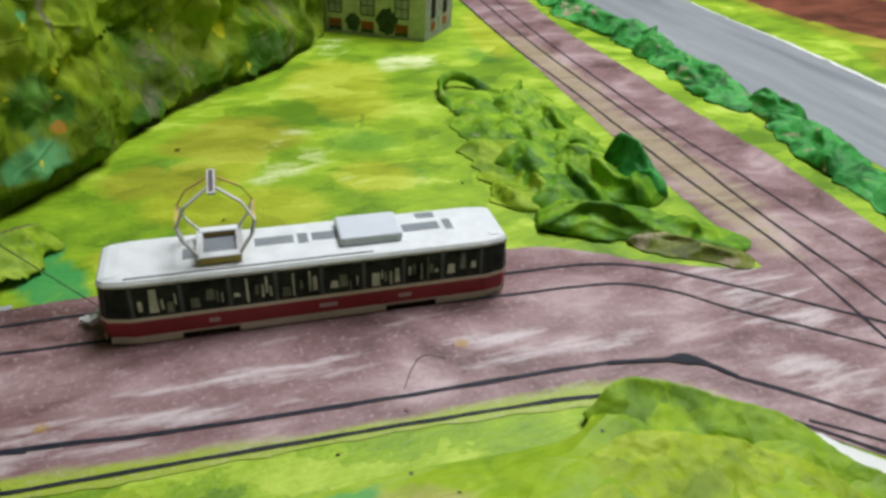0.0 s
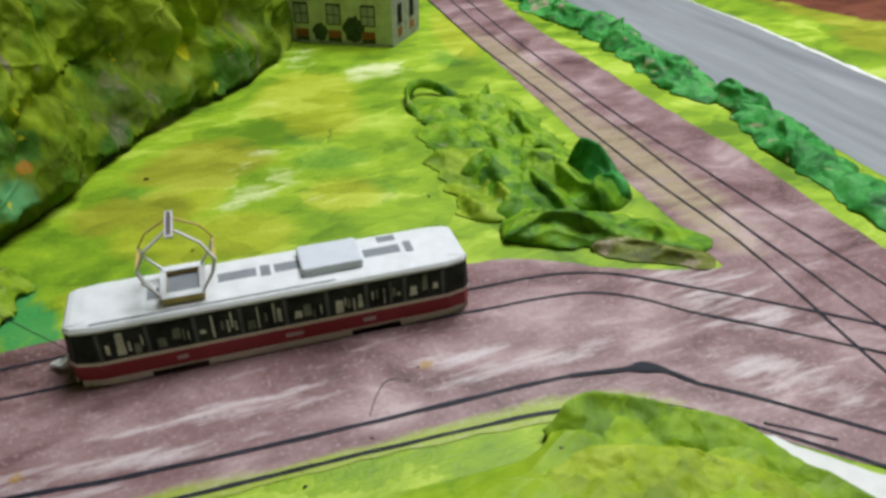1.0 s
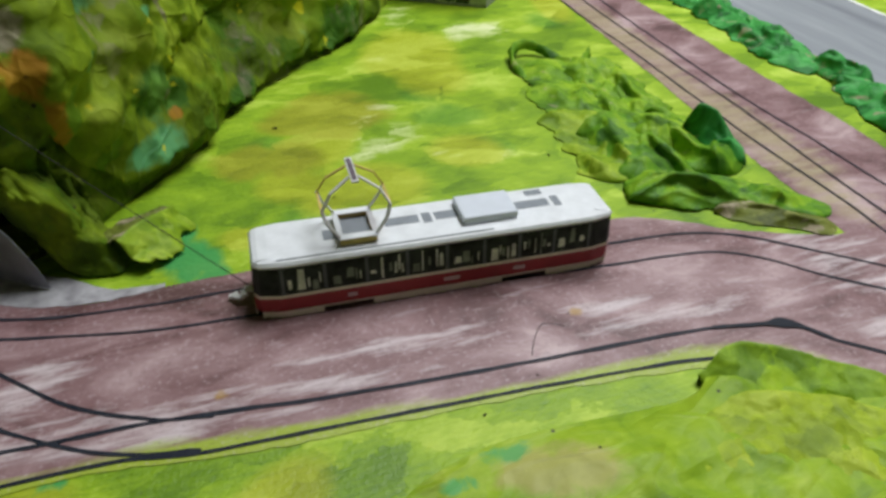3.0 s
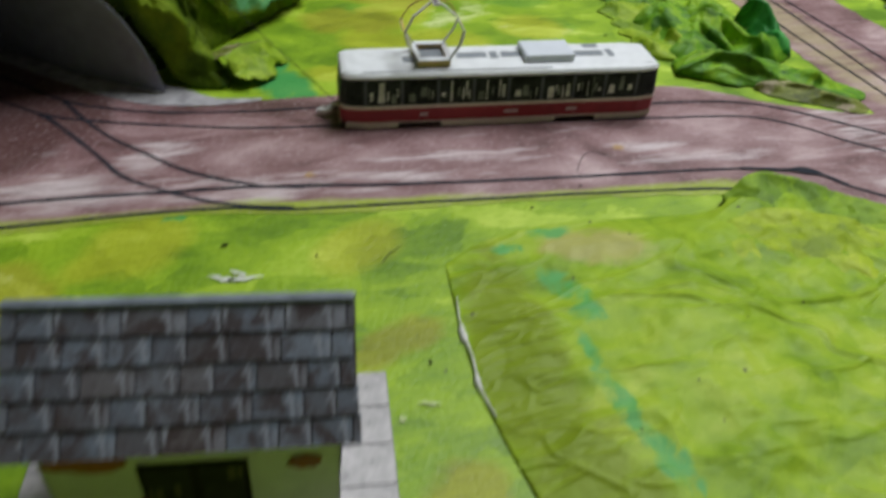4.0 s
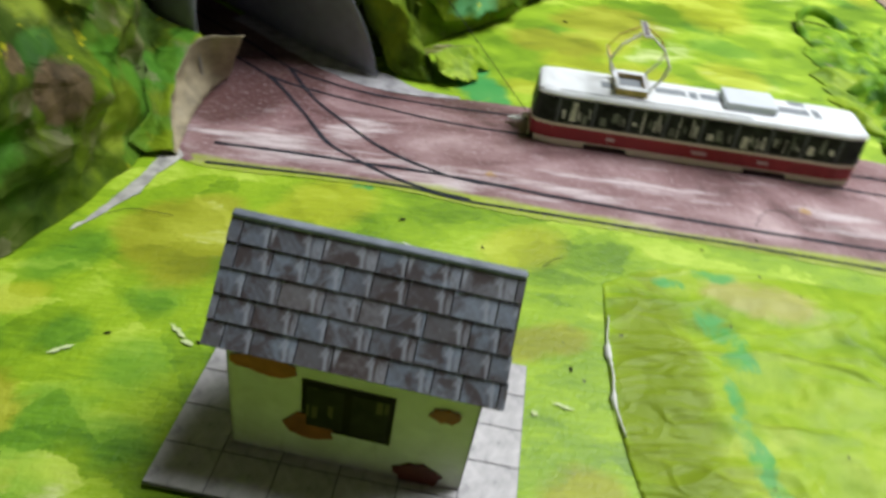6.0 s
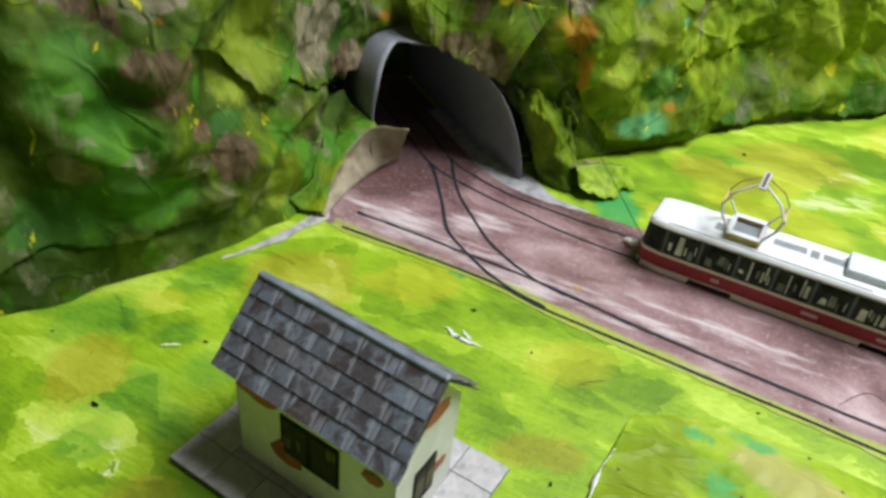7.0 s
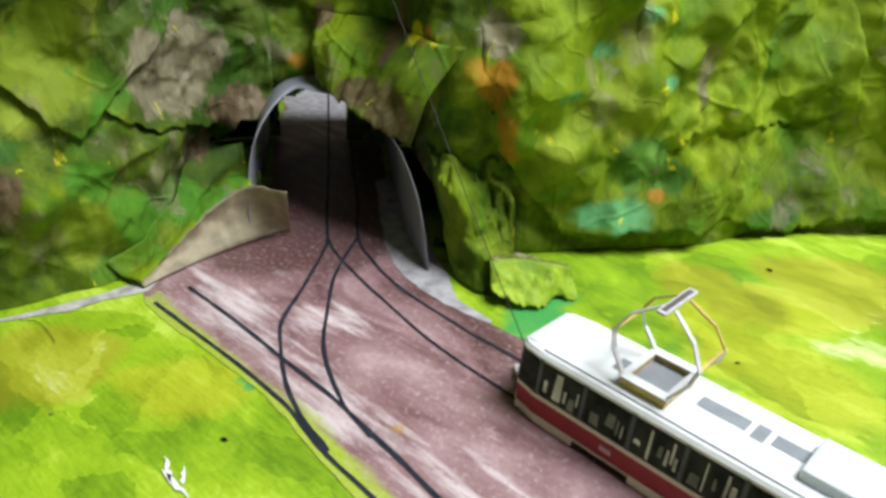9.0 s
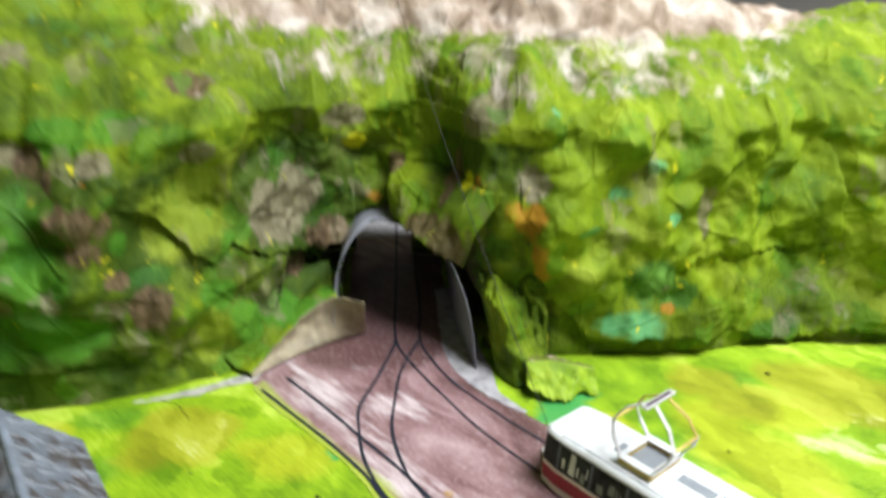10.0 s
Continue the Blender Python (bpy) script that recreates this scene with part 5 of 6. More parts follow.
def turf():
    """The crumpled sheet that lies in front of the track."""
    far = smooth_line([(0.022, -0.083), (0.036, -0.0745), (0.060, -0.0695), (0.085, -0.0700), (0.112, -0.0725), (0.132, -0.0735), (0.146, -0.0650), (0.165, -0.0680), (0.190, -0.089), (0.207, -0.112), (0.225, -0.140)], 0.0012)
    f1, f2, f3 = Facets(83, 0.050), Facets(87, 0.018), Facets(89, 0.007)
    n = len(far)
    near = smooth_line([(0.020, -0.30), (0.10, -0.33), (0.20, -0.33), (0.30, -0.30)], 0.0015)
    left = smooth_line([(0.022, -0.083), (0.0200, -0.103), (0.0185, -0.125), (0.0195, -0.150), (0.0235, -0.180), (0.0225, -0.205), (0.020, -0.30)], 0.0015)
    grid = []
    m = 170
    for i in range(n):
        u = i / (n - 1)
        top, bottom = far[i], near[round(u * (len(near) - 1))]
        row = []
        for j in range(m + 1):
            v = (j / m) ** 1.15
            q = top.lerp(bottom, v)
            edge = left[round(v * (len(left) - 1))]
            base = far[0].lerp(near[0], v)
            q = q + (edge - base) * (1 - u) ** 2
            inside = min(1.0, 3.2 * u, 12 * v + 0.06, 30 * (1 - u) + 0.3)
            swell = 0.004 * math.exp(-((q.x - 0.148) / 0.022) ** 2 - ((q.y + 0.073) / 0.010) ** 2) + 0.006 * math.exp(-((q.x - 0.185) / 0.04) ** 2 - ((q.y + 0.115) / 0.03) ** 2)
            z = 0.0004 + swell * (1 + 0.4 * f2(q.x, q.y)) + inside * (0.0030 + 0.0044 * f1(q.x, q.y) + 0.0018 * f2(q.x, q.y) + 0.0008 * f3(q.x, q.y)) + min(1.0, 14 * u + 0.1, 20 * v) * 0.0003 * max(0.0, rumple(q.x * 70 + q.y * 18, q.y * 46, 4))
            row.append((q.x, q.y, max(0.0003 + 0.0009 * min(1.0, 6 * u), z)))
        grid.append(row)
    blue = blobs([(0.058, -0.104, 0.006, 0.012, 25), (0.060, -0.115, 0.006, 0.008), (0.0545, -0.131, 0.003, 0.008), (0.055, -0.150, 0.004, 0.016, 10), (0.060, -0.170, 0.006, 0.010, 20),
                  (0.046, -0.187, 0.010, 0.006), (0.046, -0.0795, 0.006, 0.003), (0.062, -0.074, 0.010, 0.004)])
    tan_ = blobs([(0.075, -0.085, 0.022, 0.010, -20)])
    olive = blobs([(0.033, -0.13, 0.014, 0.05, -4), (0.04, -0.19, 0.016, 0.04)])
    ob = sheet("turf", grid, TURF_PAINT, attrs={"emerald": blue, "bare": tan_, "olive": olive})
    tagged(thicken(ob, 0.0003), "crumpled bright green paper turf with emerald dabs", "turf")
    # the torn white edge
    torn = smooth_line([(0.0215, -0.100), (0.0195, -0.112), (0.0195, -0.125), (0.0185, -0.136), (0.0200, -0.147)], 0.0008)
    grid = []
    for i, p in enumerate(torn):
        w = 0.0009 * math.sin(math.pi * i / (len(torn) - 1)) * max(0.15, 0.7 + 1.5 * noise.noise(p * 160) + 0.8 * noise.noise(p * 500))
        grid.append([(p.x - w, p.y, 0.0006), (p.x - 0.0001, p.y, 0.0012), (p.x + w * 0.5, p.y, 0.0016)])
    thicken(sheet("torn_edge", grid, WHITE_PAPER, ob, "torn white paper edge"), 0.0002)
    return ob


def turf_material():
    s = Shade("bright_crumpled_turf")
    base, f = brushed(s, [(0.155, 0.27, 0.009), (0.24, 0.385, 0.013), (0.325, 0.47, 0.022), (0.44, 0.56, 0.06)], 26, 50, 0.6, 0.45, 1.4, 0.14)
    wob = s.noise(90, 5, 0.65, 0.8)
    j = s.calc("MULTIPLY", s.calc("SUBTRACT", wob, 0.5), 1.3)
    c = s.mix(s.step(s.calc("ADD", s.attr("olive"), j), 0.3, 0.7, 0.0, 0.8), base, (0.205, 0.275, 0.012))
    c = s.mix(s.step(s.calc("ADD", s.attr("bare"), j), 0.4, 0.75, 0.0, 0.7), c, (0.50, 0.43, 0.16))
    c = s.mix(s.step(s.calc("ADD", s.attr("emerald"), s.calc("MULTIPLY", j, 2.0)), 0.50, 0.95, 0.0, 0.85), c, (0.08, 0.38, 0.10))
    sp = s.node("ShaderNodeTexVoronoi", Vector=s.geo, Scale=120.0)
    speck = s.calc("MULTIPLY", s.step(sp.outputs["Distance"], 0.10, 0.06), s.step(s.noise(40, 2), 0.52, 0.58))
    c = s.mix(speck, c, (0.05, 0.055, 0.015))
    h = s.calc("ADD", s.lines(13, 0.035, (2, 5, 1), (1, 1.7, 1)), s.calc("MULTIPLY", s.lines(34, 0.05, (6, 1, 3), (0.6, 1.4, 1)), 0.45))
    h = s.calc("ADD", h, s.calc("MULTIPLY", s.lines(80, 0.07, (1, 1, 3), (0.5, 1.5, 1)), s.calc("MULTIPLY", s.attr("olive"), 0.6)))
    s.creased(s.calc("ADD", h, s.calc("MULTIPLY", s.noise(260, 6, 0.7, 0.6), 0.22)), 26, 0.16, 0.0015)
    return s.done(c, 0.55, 0.0, 0.32)


TURF_PAINT = turf_material()
turf_sheet = turf()
TURF_FOLD = hedge_material("deep_grass_crumpled_turf", (0.12, 0.23, 0.008), (0.23, 0.38, 0.010), (0.35, 0.50, 0.02), 0.90)


def leaf(lines, seed, material, label, amp=0.0016, parent=None):
    """A folded sheet drawn through several lines, with crumpled facets between them."""
    rails = []
    for line in lines:
        pts = smooth_line(line, 0.0008)
        rails.append([pts[round(k * (len(pts) - 1) / 110)] for k in range(111)])
    f, g = Facets(seed, 0.014), Facets(seed + 2, 0.005)
    grid = []
    for k in range(111):
        row = []
        for a, b in zip(rails, rails[1:]):
            m = max(4, round((a[55] - b[55]).length / 0.0007))
            row += [a[k].lerp(b[k], j / m) for j in range(m + (b is rails[-1]))]
        for q in row:
            q.z = max(0.0005, q.z + amp * min(1.0, q.z / 0.003) * (f(q.x, q.y) + 0.45 * g(q.x, q.y) + 0.5 * rumple(q.x * 60 + q.y * 30, q.y * 55, seed)))
            q.x, q.y = q.x + 0.0006 * noise.noise(q * 210), q.y + 0.0006 * noise.noise(q * 190 + Vector((5, 0, 0)))
        grid.append(row)
    return thicken(sheet("fold", grid, material, parent, label), 0.0003)


leaf([[(0.1400, -0.0655, 0.0005), (0.1550, -0.0600, 0.0005), (0.1740, -0.0680, 0.0005), (0.1900, -0.0790, 0.0005), (0.2010, -0.0930, 0.0005), (0.2080, -0.1110, 0.0005), (0.2250, -0.1400, 0.0005)],
      [(0.1372, -0.0672, 0.0030), (0.1538, -0.0635, 0.0105), (0.1710, -0.0722, 0.0092), (0.1880, -0.0830, 0.0072), (0.1990, -0.0960, 0.0055), (0.2060, -0.1120, 0.0040), (0.2220, -0.1410, 0.0030)],
      [(0.1385, -0.0722, 0.0008), (0.1480, -0.0812, 0.0014), (0.1693, -0.0888, 0.0014), (0.1890, -0.1015, 0.0014), (0.1970, -0.1150, 0.0014), (0.2030, -0.1260, 0.0012), (0.2150, -0.1480, 0.0012)]],
     205, TURF_FOLD, "raised fold of crumpled grass-green paper beside the track", 0.0013, turf_sheet)
leaf([[(0.1120, -0.0880, 0.0012), (0.1427, -0.0770, 0.0012), (0.1600, -0.0835, 0.0012), (0.1780, -0.0915, 0.0012), (0.1930, -0.1050, 0.0012), (0.2010, -0.1240, 0.0012)],
      [(0.1110, -0.0905, 0.0025), (0.1420, -0.0800, 0.0058), (0.1590, -0.0865, 0.0068), (0.1770, -0.0950, 0.0068), (0.1915, -0.1085, 0.0060), (0.1990, -0.1270, 0.0045)],
      [(0.1040, -0.0990, 0.0028), (0.1330, -0.1000, 0.0042), (0.1530, -0.1080, 0.0044), (0.1690, -0.1190, 0.0044), (0.1830, -0.1310, 0.0042), (0.1930, -0.1450, 0.0036)],
      [(0.1020, -0.1060, 0.0012), (0.1280, -0.1120, 0.0012), (0.1470, -0.1220, 0.0012), (0.1620, -0.1330, 0.0012), (0.1760, -0.1450, 0.0012), (0.1870, -0.1580, 0.0012)]],
     212, TURF, "bright fold of crumpled grass-green paper turf", 0.0012, turf_sheet)


# ---- the tram ----
def tram():
    t = tagged(new("tram"), "folded paper tram in dark red and cream with a white roof", "tram")
    t.matrix_basis = pose(0.0722, 0.0192, 0.0, 0, 0, -4.2)
    L, W = 0.0717, 0.0142
    rnd = random.Random(12)

    def ring(z0, z1, off0=0.0, off1=0.0, bm=None):
        bm = bm or bmesh.new()
        def loop(z, o):
            a, w = L - o, W - o
            pts = [(a, -0.0100), (a, 0.0100), (a - 0.0022, 0.0126 - o), (a - 0.0095, w), (-a + 0.0095, w), (-a + 0.0022, 0.0126 - o), (-a, 0.0100), (-a, -0.0100),
                   (-a + 0.0022, -0.0126 + o), (-a + 0.0095, -w), (a - 0.0095, -w), (a - 0.0022, -0.0126 + o)]
            return [bm.verts.new((x, y, z)) for x, y in pts]
        lo, hi = loop(z0, off0), loop(z1, off1)
        for i in range(12):
            j = (i + 1) % 12
            bm.faces.new((lo[i], lo[j], hi[j], hi[i]))
        return bm, lo, hi

    # dark underside, bodywork bands, window band
    bm, lo, hi = ring(0.0012, 0.0036, 0.003, 0.003)
    bm.faces.new(lo[::-1])
    part("chassis", bm, BLACK, t)
    part("red_band", ring(0.0036, 0.0098)[0], RED, t, "dark red printed band")
    part("cream_line", ring(0.0098, 0.0113, -0.0001, -0.0001)[0], CREAM, t, "thin cream stripe")
    part("window_band", ring(0.0113, 0.0238, 0.0, 0.0012)[0], BAND, t, "dark printed window band")
    # cream skirt with arches cut over the bogies
    bm = bmesh.new()
    for side in (-1, 1):
        for a, b, z in ((-L + 0.002, -0.047, 0.0007), (-0.047, -0.028, 0.0030), (-0.028, 0.024, 0.0007), (0.024, 0.043, 0.0030), (0.043, L - 0.002, 0.0007)):
            n = 8
            for i in range(n):
                x0, x1 = a + (b - a) * i / n, a + (b - a) * (i + 1) / n
                yy = lambda x: W if abs(x) < L - 0.0095 else W - (abs(x) - L + 0.0095) / 0.0073 * 0.0016
                block(bm, x0, x1, side * min(yy(x0), yy(x1)) - 0.00025, side * min(yy(x0), yy(x1)) + 0.00025, z, 0.0036)
    for e in (-1, 1):
        block(bm, e * L - 0.0003, e * L + 0.0002, -0.0100, 0.0100, 0.0008, 0.0037)
    part("skirt", bm, CREAM, t, "cream lower skirt")

    # printed windows along both sides and at the ends
    lean = 0.0012 / 0.0125
    edges = [-0.0610, -0.0455, -0.0300, -0.0145, 0.0010, 0.0160, 0.0305, 0.0450, 0.0600]
    for side in (-1, 1):
        for x0, x1 in zip(edges, edges[1:]):
            bm = bmesh.new()
            vs = []
            for x, z in ((x0 + 0.0010, 0.0120), (x1 - 0.0010, 0.0120), (x1 - 0.0010, 0.0226), (x0 + 0.0010, 0.0226)):
                vs.append(bm.verts.new((x, side * (W + 0.00025 - lean * (z - 0.0113)), z)))
            bm.faces.new(vs if side < 0 else vs[::-1])
            w = part("window", bm, TRAM_GLASS, t, "dark printed window with pale seats")
            bm = bmesh.new()
            bm2 = bmesh.new()
            x = x0 + 0.0012 + rnd.choice((0.0, 0.0006, 0.0016))
            while x < x1 - 0.0018:
                wd, lo, hi = rnd.choice((0.0005, 0.0009, 0.0014, 0.0022, 0.0030)), rnd.choice((0.0123, 0.0128, 0.0137, 0.0150)), rnd.choice((0.0165, 0.0176, 0.0186, 0.0193, 0.0216))
                wd = min(wd, x1 - 0.0014 - x)
                y = side * (W + 0.00030 - lean * (lo - 0.0113))
                y2 = side * (W + 0.00030 - lean * (hi - 0.0113))
                into = bm if rnd.random() < 0.55 else bm2
                vs = [into.verts.new(c) for c in ((x, y, lo), (x + wd, y, lo), (x + wd * rnd.uniform(0.8, 1.0), y2, hi), (x + wd * rnd.uniform(0, 0.2), y2, hi))]
                into.faces.new(vs if side < 0 else vs[::-1])
                x += wd + rnd.choice((0.0003, 0.0005, 0.0008, 0.0020))
            part("seat_print", bm, SEAT_PRINT, w, "pale printed seats")
            part("post_print", bm2, SEAT_DULL, w, "dull printed posts")
        for x in edges:
            bm = bmesh.new()
            vs = [bm.verts.new((x + dx, side * (W + 0.0004 - lean * (z - 0.0113)), z)) for dx, z in ((-0.0006, 0.0115), (0.0006, 0.0115), (0.0006, 0.0234), (-0.0006, 0.0234))]
            bm.faces.new(vs if side < 0 else vs[::-1])
            part("pillar", bm, PILLAR, t, "grey window pillar")
        for x, w in ((-0.036, 0.0018), (0.003, 0.0032), (0.031, 0.0024)):
            part("number_plate", boxed(x - w, x + w, side * (W + 0.0002) - 0.0001, side * (W + 0.0002) + 0.0001, 0.0060, 0.0076), LABEL, t, "small pale printed bar")
    for e in (-1, 1):
        bm = bmesh.new()
        vs = [bm.verts.new((e * (L + 0.0002 - lean * (z - 0.0113)), y, z)) for y, z in ((-0.0088, 0.0122), (0.0088, 0.0122), (0.0084, 0.0224), (-0.0084, 0.0224))]
        bm.faces.new(vs if e > 0 else vs[::-1])
        part("windscreen", bm, TRAM_GLASS, t, "dark printed windscreen")
        for side in (-1, 1):
            bm = bmesh.new()
            pts = [(L - 0.0026, 0.0127), (L - 0.0092, W)]
            vs = []
            for (x, y), z in ((pts[0], 0.0120), (pts[1], 0.0120), (pts[1], 0.0226), (pts[0], 0.0226)):
                o = lean * (z - 0.0113) - 0.0003
                vs.append(bm.verts.new((e * (x - o * 0.5), side * (y - o), z)))
            bm.faces.new(vs if e * side < 0 else vs[::-1])
            part("window", bm, TRAM_GLASS, t, "dark printed corner window")

    # white roof, slightly crowned, turned down at the rim
    bm = bmesh.new()
    def loop(o, z):
        a, w = L - o, W - o
        pts = [(a, -0.0100), (a, 0.0100), (a - 0.0022, 0.0126 - o * 0.7), (a - 0.0095, w), (-a + 0.0095, w), (-a + 0.0022, 0.0126 - o * 0.7), (-a, 0.0100), (-a, -0.0100),
               (-a + 0.0022, -0.0126 + o * 0.7), (-a + 0.0095, -w), (a - 0.0095, -w), (a - 0.0022, -0.0126 + o * 0.7)]
        return [bm.verts.new((x, y, z)) for x, y in pts]
    rings = [loop(0.0009, 0.0230), loop(0.0008, 0.0240), loop(0.0016, 0.0251), loop(0.0034, 0.0257), loop(0.0070, 0.0260)]
    for lo, hi in zip(rings, rings[1:]):
        for i in range(12):
            j = (i + 1) % 12
            bm.faces.new((lo[i], lo[j], hi[j], hi[i]))
    bm.faces.new(rings[-1])
    bmesh.ops.recalc_face_normals(bm, faces=bm.faces)
    part("roof", bm, ROOF_WHITE, t, "white card roof")
    gutter = bmesh.new()
    block(gutter, -0.062, 0.020, -0.0117, -0.0114, 0.0255, 0.0258)
    part("roof_seam", gutter, ROOF_GREY, t, "thin grey printed seam")
    zt = 0.02605
    for x0, x1, y0, y1 in ((-0.0440, -0.0385, -0.004, 0.002), (-0.0200, -0.0065, -0.001, 0.0040), (-0.0050, -0.0015, -0.002, 0.0045), (0.0000, 0.012, -0.001, 0.0040),
                           (0.0330, 0.0470, -0.002, 0.003), (0.0490, 0.0520, -0.003, 0.004), (0.0400, 0.0470, 0.0065, 0.0100)):
        part("roof_patch", boxed(x0, x1, y0, y1, zt - 0.0001, zt + 0.00012), ROOF_GREY, t, "grey printed roof patch")
    # folded paper box on the roof
    bm = boxed(0.0090, 0.0315, -0.0075, 0.0085, 0.0259, 0.0294, bevel=0.0009)
    part("roof_box", bm, PALE_BOX, t, "pale folded paper box")

    # pantograph
    px = -0.0315
    base = bmesh.new()
    block(base, px - 0.0068, px + 0.0068, -0.0092, -0.0072, 0.0262, 0.0290)
    block(base, px - 0.0068, px + 0.0068, 0.0072, 0.0092, 0.0262, 0.0290)
    block(base, px - 0.0068, px - 0.0056, -0.0072, 0.0072, 0.0262, 0.0288)
    block(base, px + 0.0056, px + 0.0068, -0.0072, 0.0072, 0.0262, 0.0288)
    part("pantograph_base", base, OCHRE, t, "ochre card pantograph frame")
    for y0, y1 in ((-0.0098, -0.0066), (0.0066, 0.0098)):
        part("base_strip", boxed(px - 0.0076, px + 0.0076, y0, y1, 0.0290, 0.0294, bevel=0.0001), ROOF_WHITE, t, "white card strip")
    for e in (-1, 1):
        part("base_strip", boxed(px + e * 0.0066 - 0.0011, px + e * 0.0066 + 0.0011, -0.0066, 0.0066, 0.0288, 0.0292, bevel=0.0001), ROOF_WHITE if e < 0 else PALE_CARD, t, "white card strip")
    # this plate gives the gap inside the frame its shade as a grey colour
    part("base_shadow_gap", boxed(px - 0.0056, px + 0.0056, -0.0072, 0.0072, 0.0262, 0.0270), ROOF_GREY, t, "grey plate painted as the shaded gap inside the frame")
    elbow, top, zb, ze, z2 = 0.0124, 0.0016, 0.0292, 0.0405, 0.0518
    for e in (-1, 1):
        for y in (-0.0085, 0.0085):
            bm = bmesh.new()
            bow = (px + e * (elbow * 0.80 + 0.0010), y * 0.94, zb + (ze - zb) * 0.55)
            bar(bm, (px + e * 0.0066, y, zb), bow, 0.0014, 0.0006)
            bar(bm, bow, (px + e * elbow, y * 0.82, ze), 0.0014, 0.0006)
            part("lower_arm", bm, PALE_CARD if (e < 0) == (y < 0) else ROOF_WHITE, t, "narrow pale card strip")
            bm = bmesh.new()
            bow = (px + e * (elbow * 0.62 + 0.0012), y * 0.68, ze + (z2 - ze) * 0.55)
            bar(bm, (px + e * elbow, y * 0.82, ze), bow, 0.0012, 0.0005)
            bar(bm, bow, (px + e * top, y * 0.45, z2), 0.0012, 0.0005)
            part("upper_arm", bm, OCHRE if y > 0 else PALE_CARD, t, "narrow ochre card strip")
        bm = bmesh.new()
        bar(bm, (px + e * elbow, -0.0070, ze), (px + e * elbow, 0.0070, ze), 0.0009, 0.0004)
        part("cross_bar", bm, OCHRE, t, "narrow ochre card strip")
    part("contact_shoe", boxed(px - 0.0013, px + 0.0013, -0.0085, 0.0085, z2, z2 + 0.0007), PALE_CARD, t, "pale card contact strip")
    part("shoe_strip", boxed(px - 0.0007, px + 0.0007, -0.0072, 0.0072, z2 + 0.0007, z2 + 0.0010), PURPLE_BAR, t, "dark printed strip")
    # twisted paper coupling that holds the thread
    bm = bmesh.new()
    for i in range(6):
        a = Vector((-L - 0.0015 * i, 0.0013 * math.sin(i * 1.7), 0.0055 - 0.0006 * i))
        bar(bm, a, a + Vector((-0.0022, 0.0008 * math.cos(i), -0.0004)), 0.0032 - 0.0012 * (i % 2), 0.0010)
    part("coupling", bm, WHITE_PAPER, t, "twisted white paper coupling")
    part("coupling", boxed(L - 0.0005, L + 0.0022, -0.0008, 0.0008, 0.0048, 0.0062, bevel=0.0003), WHITE_PAPER, t, "small white paper stub")
    return t


PALE_BOX = paper("pale_blue_grey_paper", (0.66, 0.69, 0.76), 0.55, 0.04)
tram()


def thread():
    """The dark thread tied to the tram, drawn up over the tunnel."""
    cu = bpy.data.curves.new("thread", "CURVE")
    cu.dimensions, cu.bevel_depth, cu.bevel_resolution = "3D", 0.00018, 2
    a, d = Vector((-0.0010, 0.0250, 0.0068)), THREAD_WAY
    sp = cu.splines.new("POLY")
    sp.points.add(20)
    for i, p in enumerate(sp.points):
        u = i / 20
        q = a + d * 0.24 * u - Vector((0, 0, 0.004)) * math.sin(math.pi * u)
        p.co = (*q, 1)
    cu.materials.append(THREAD)
    tagged(new("thread", cu), "dark sewing thread tied to the tram's coupling", "thread")


THREAD_WAY = Vector((-0.66, 0.20, 0.72)).normalized()
thread()


# ---- the small house on its paved plate ----
def patch_shape(rx, ry, seed, n=18):
    rnd = random.Random(seed)
    return [(rx * math.cos(2 * math.pi * i / n) * rnd.uniform(0.72, 1.1), ry * math.sin(2 * math.pi * i / n) * rnd.uniform(0.72, 1.1)) for i in range(n)]


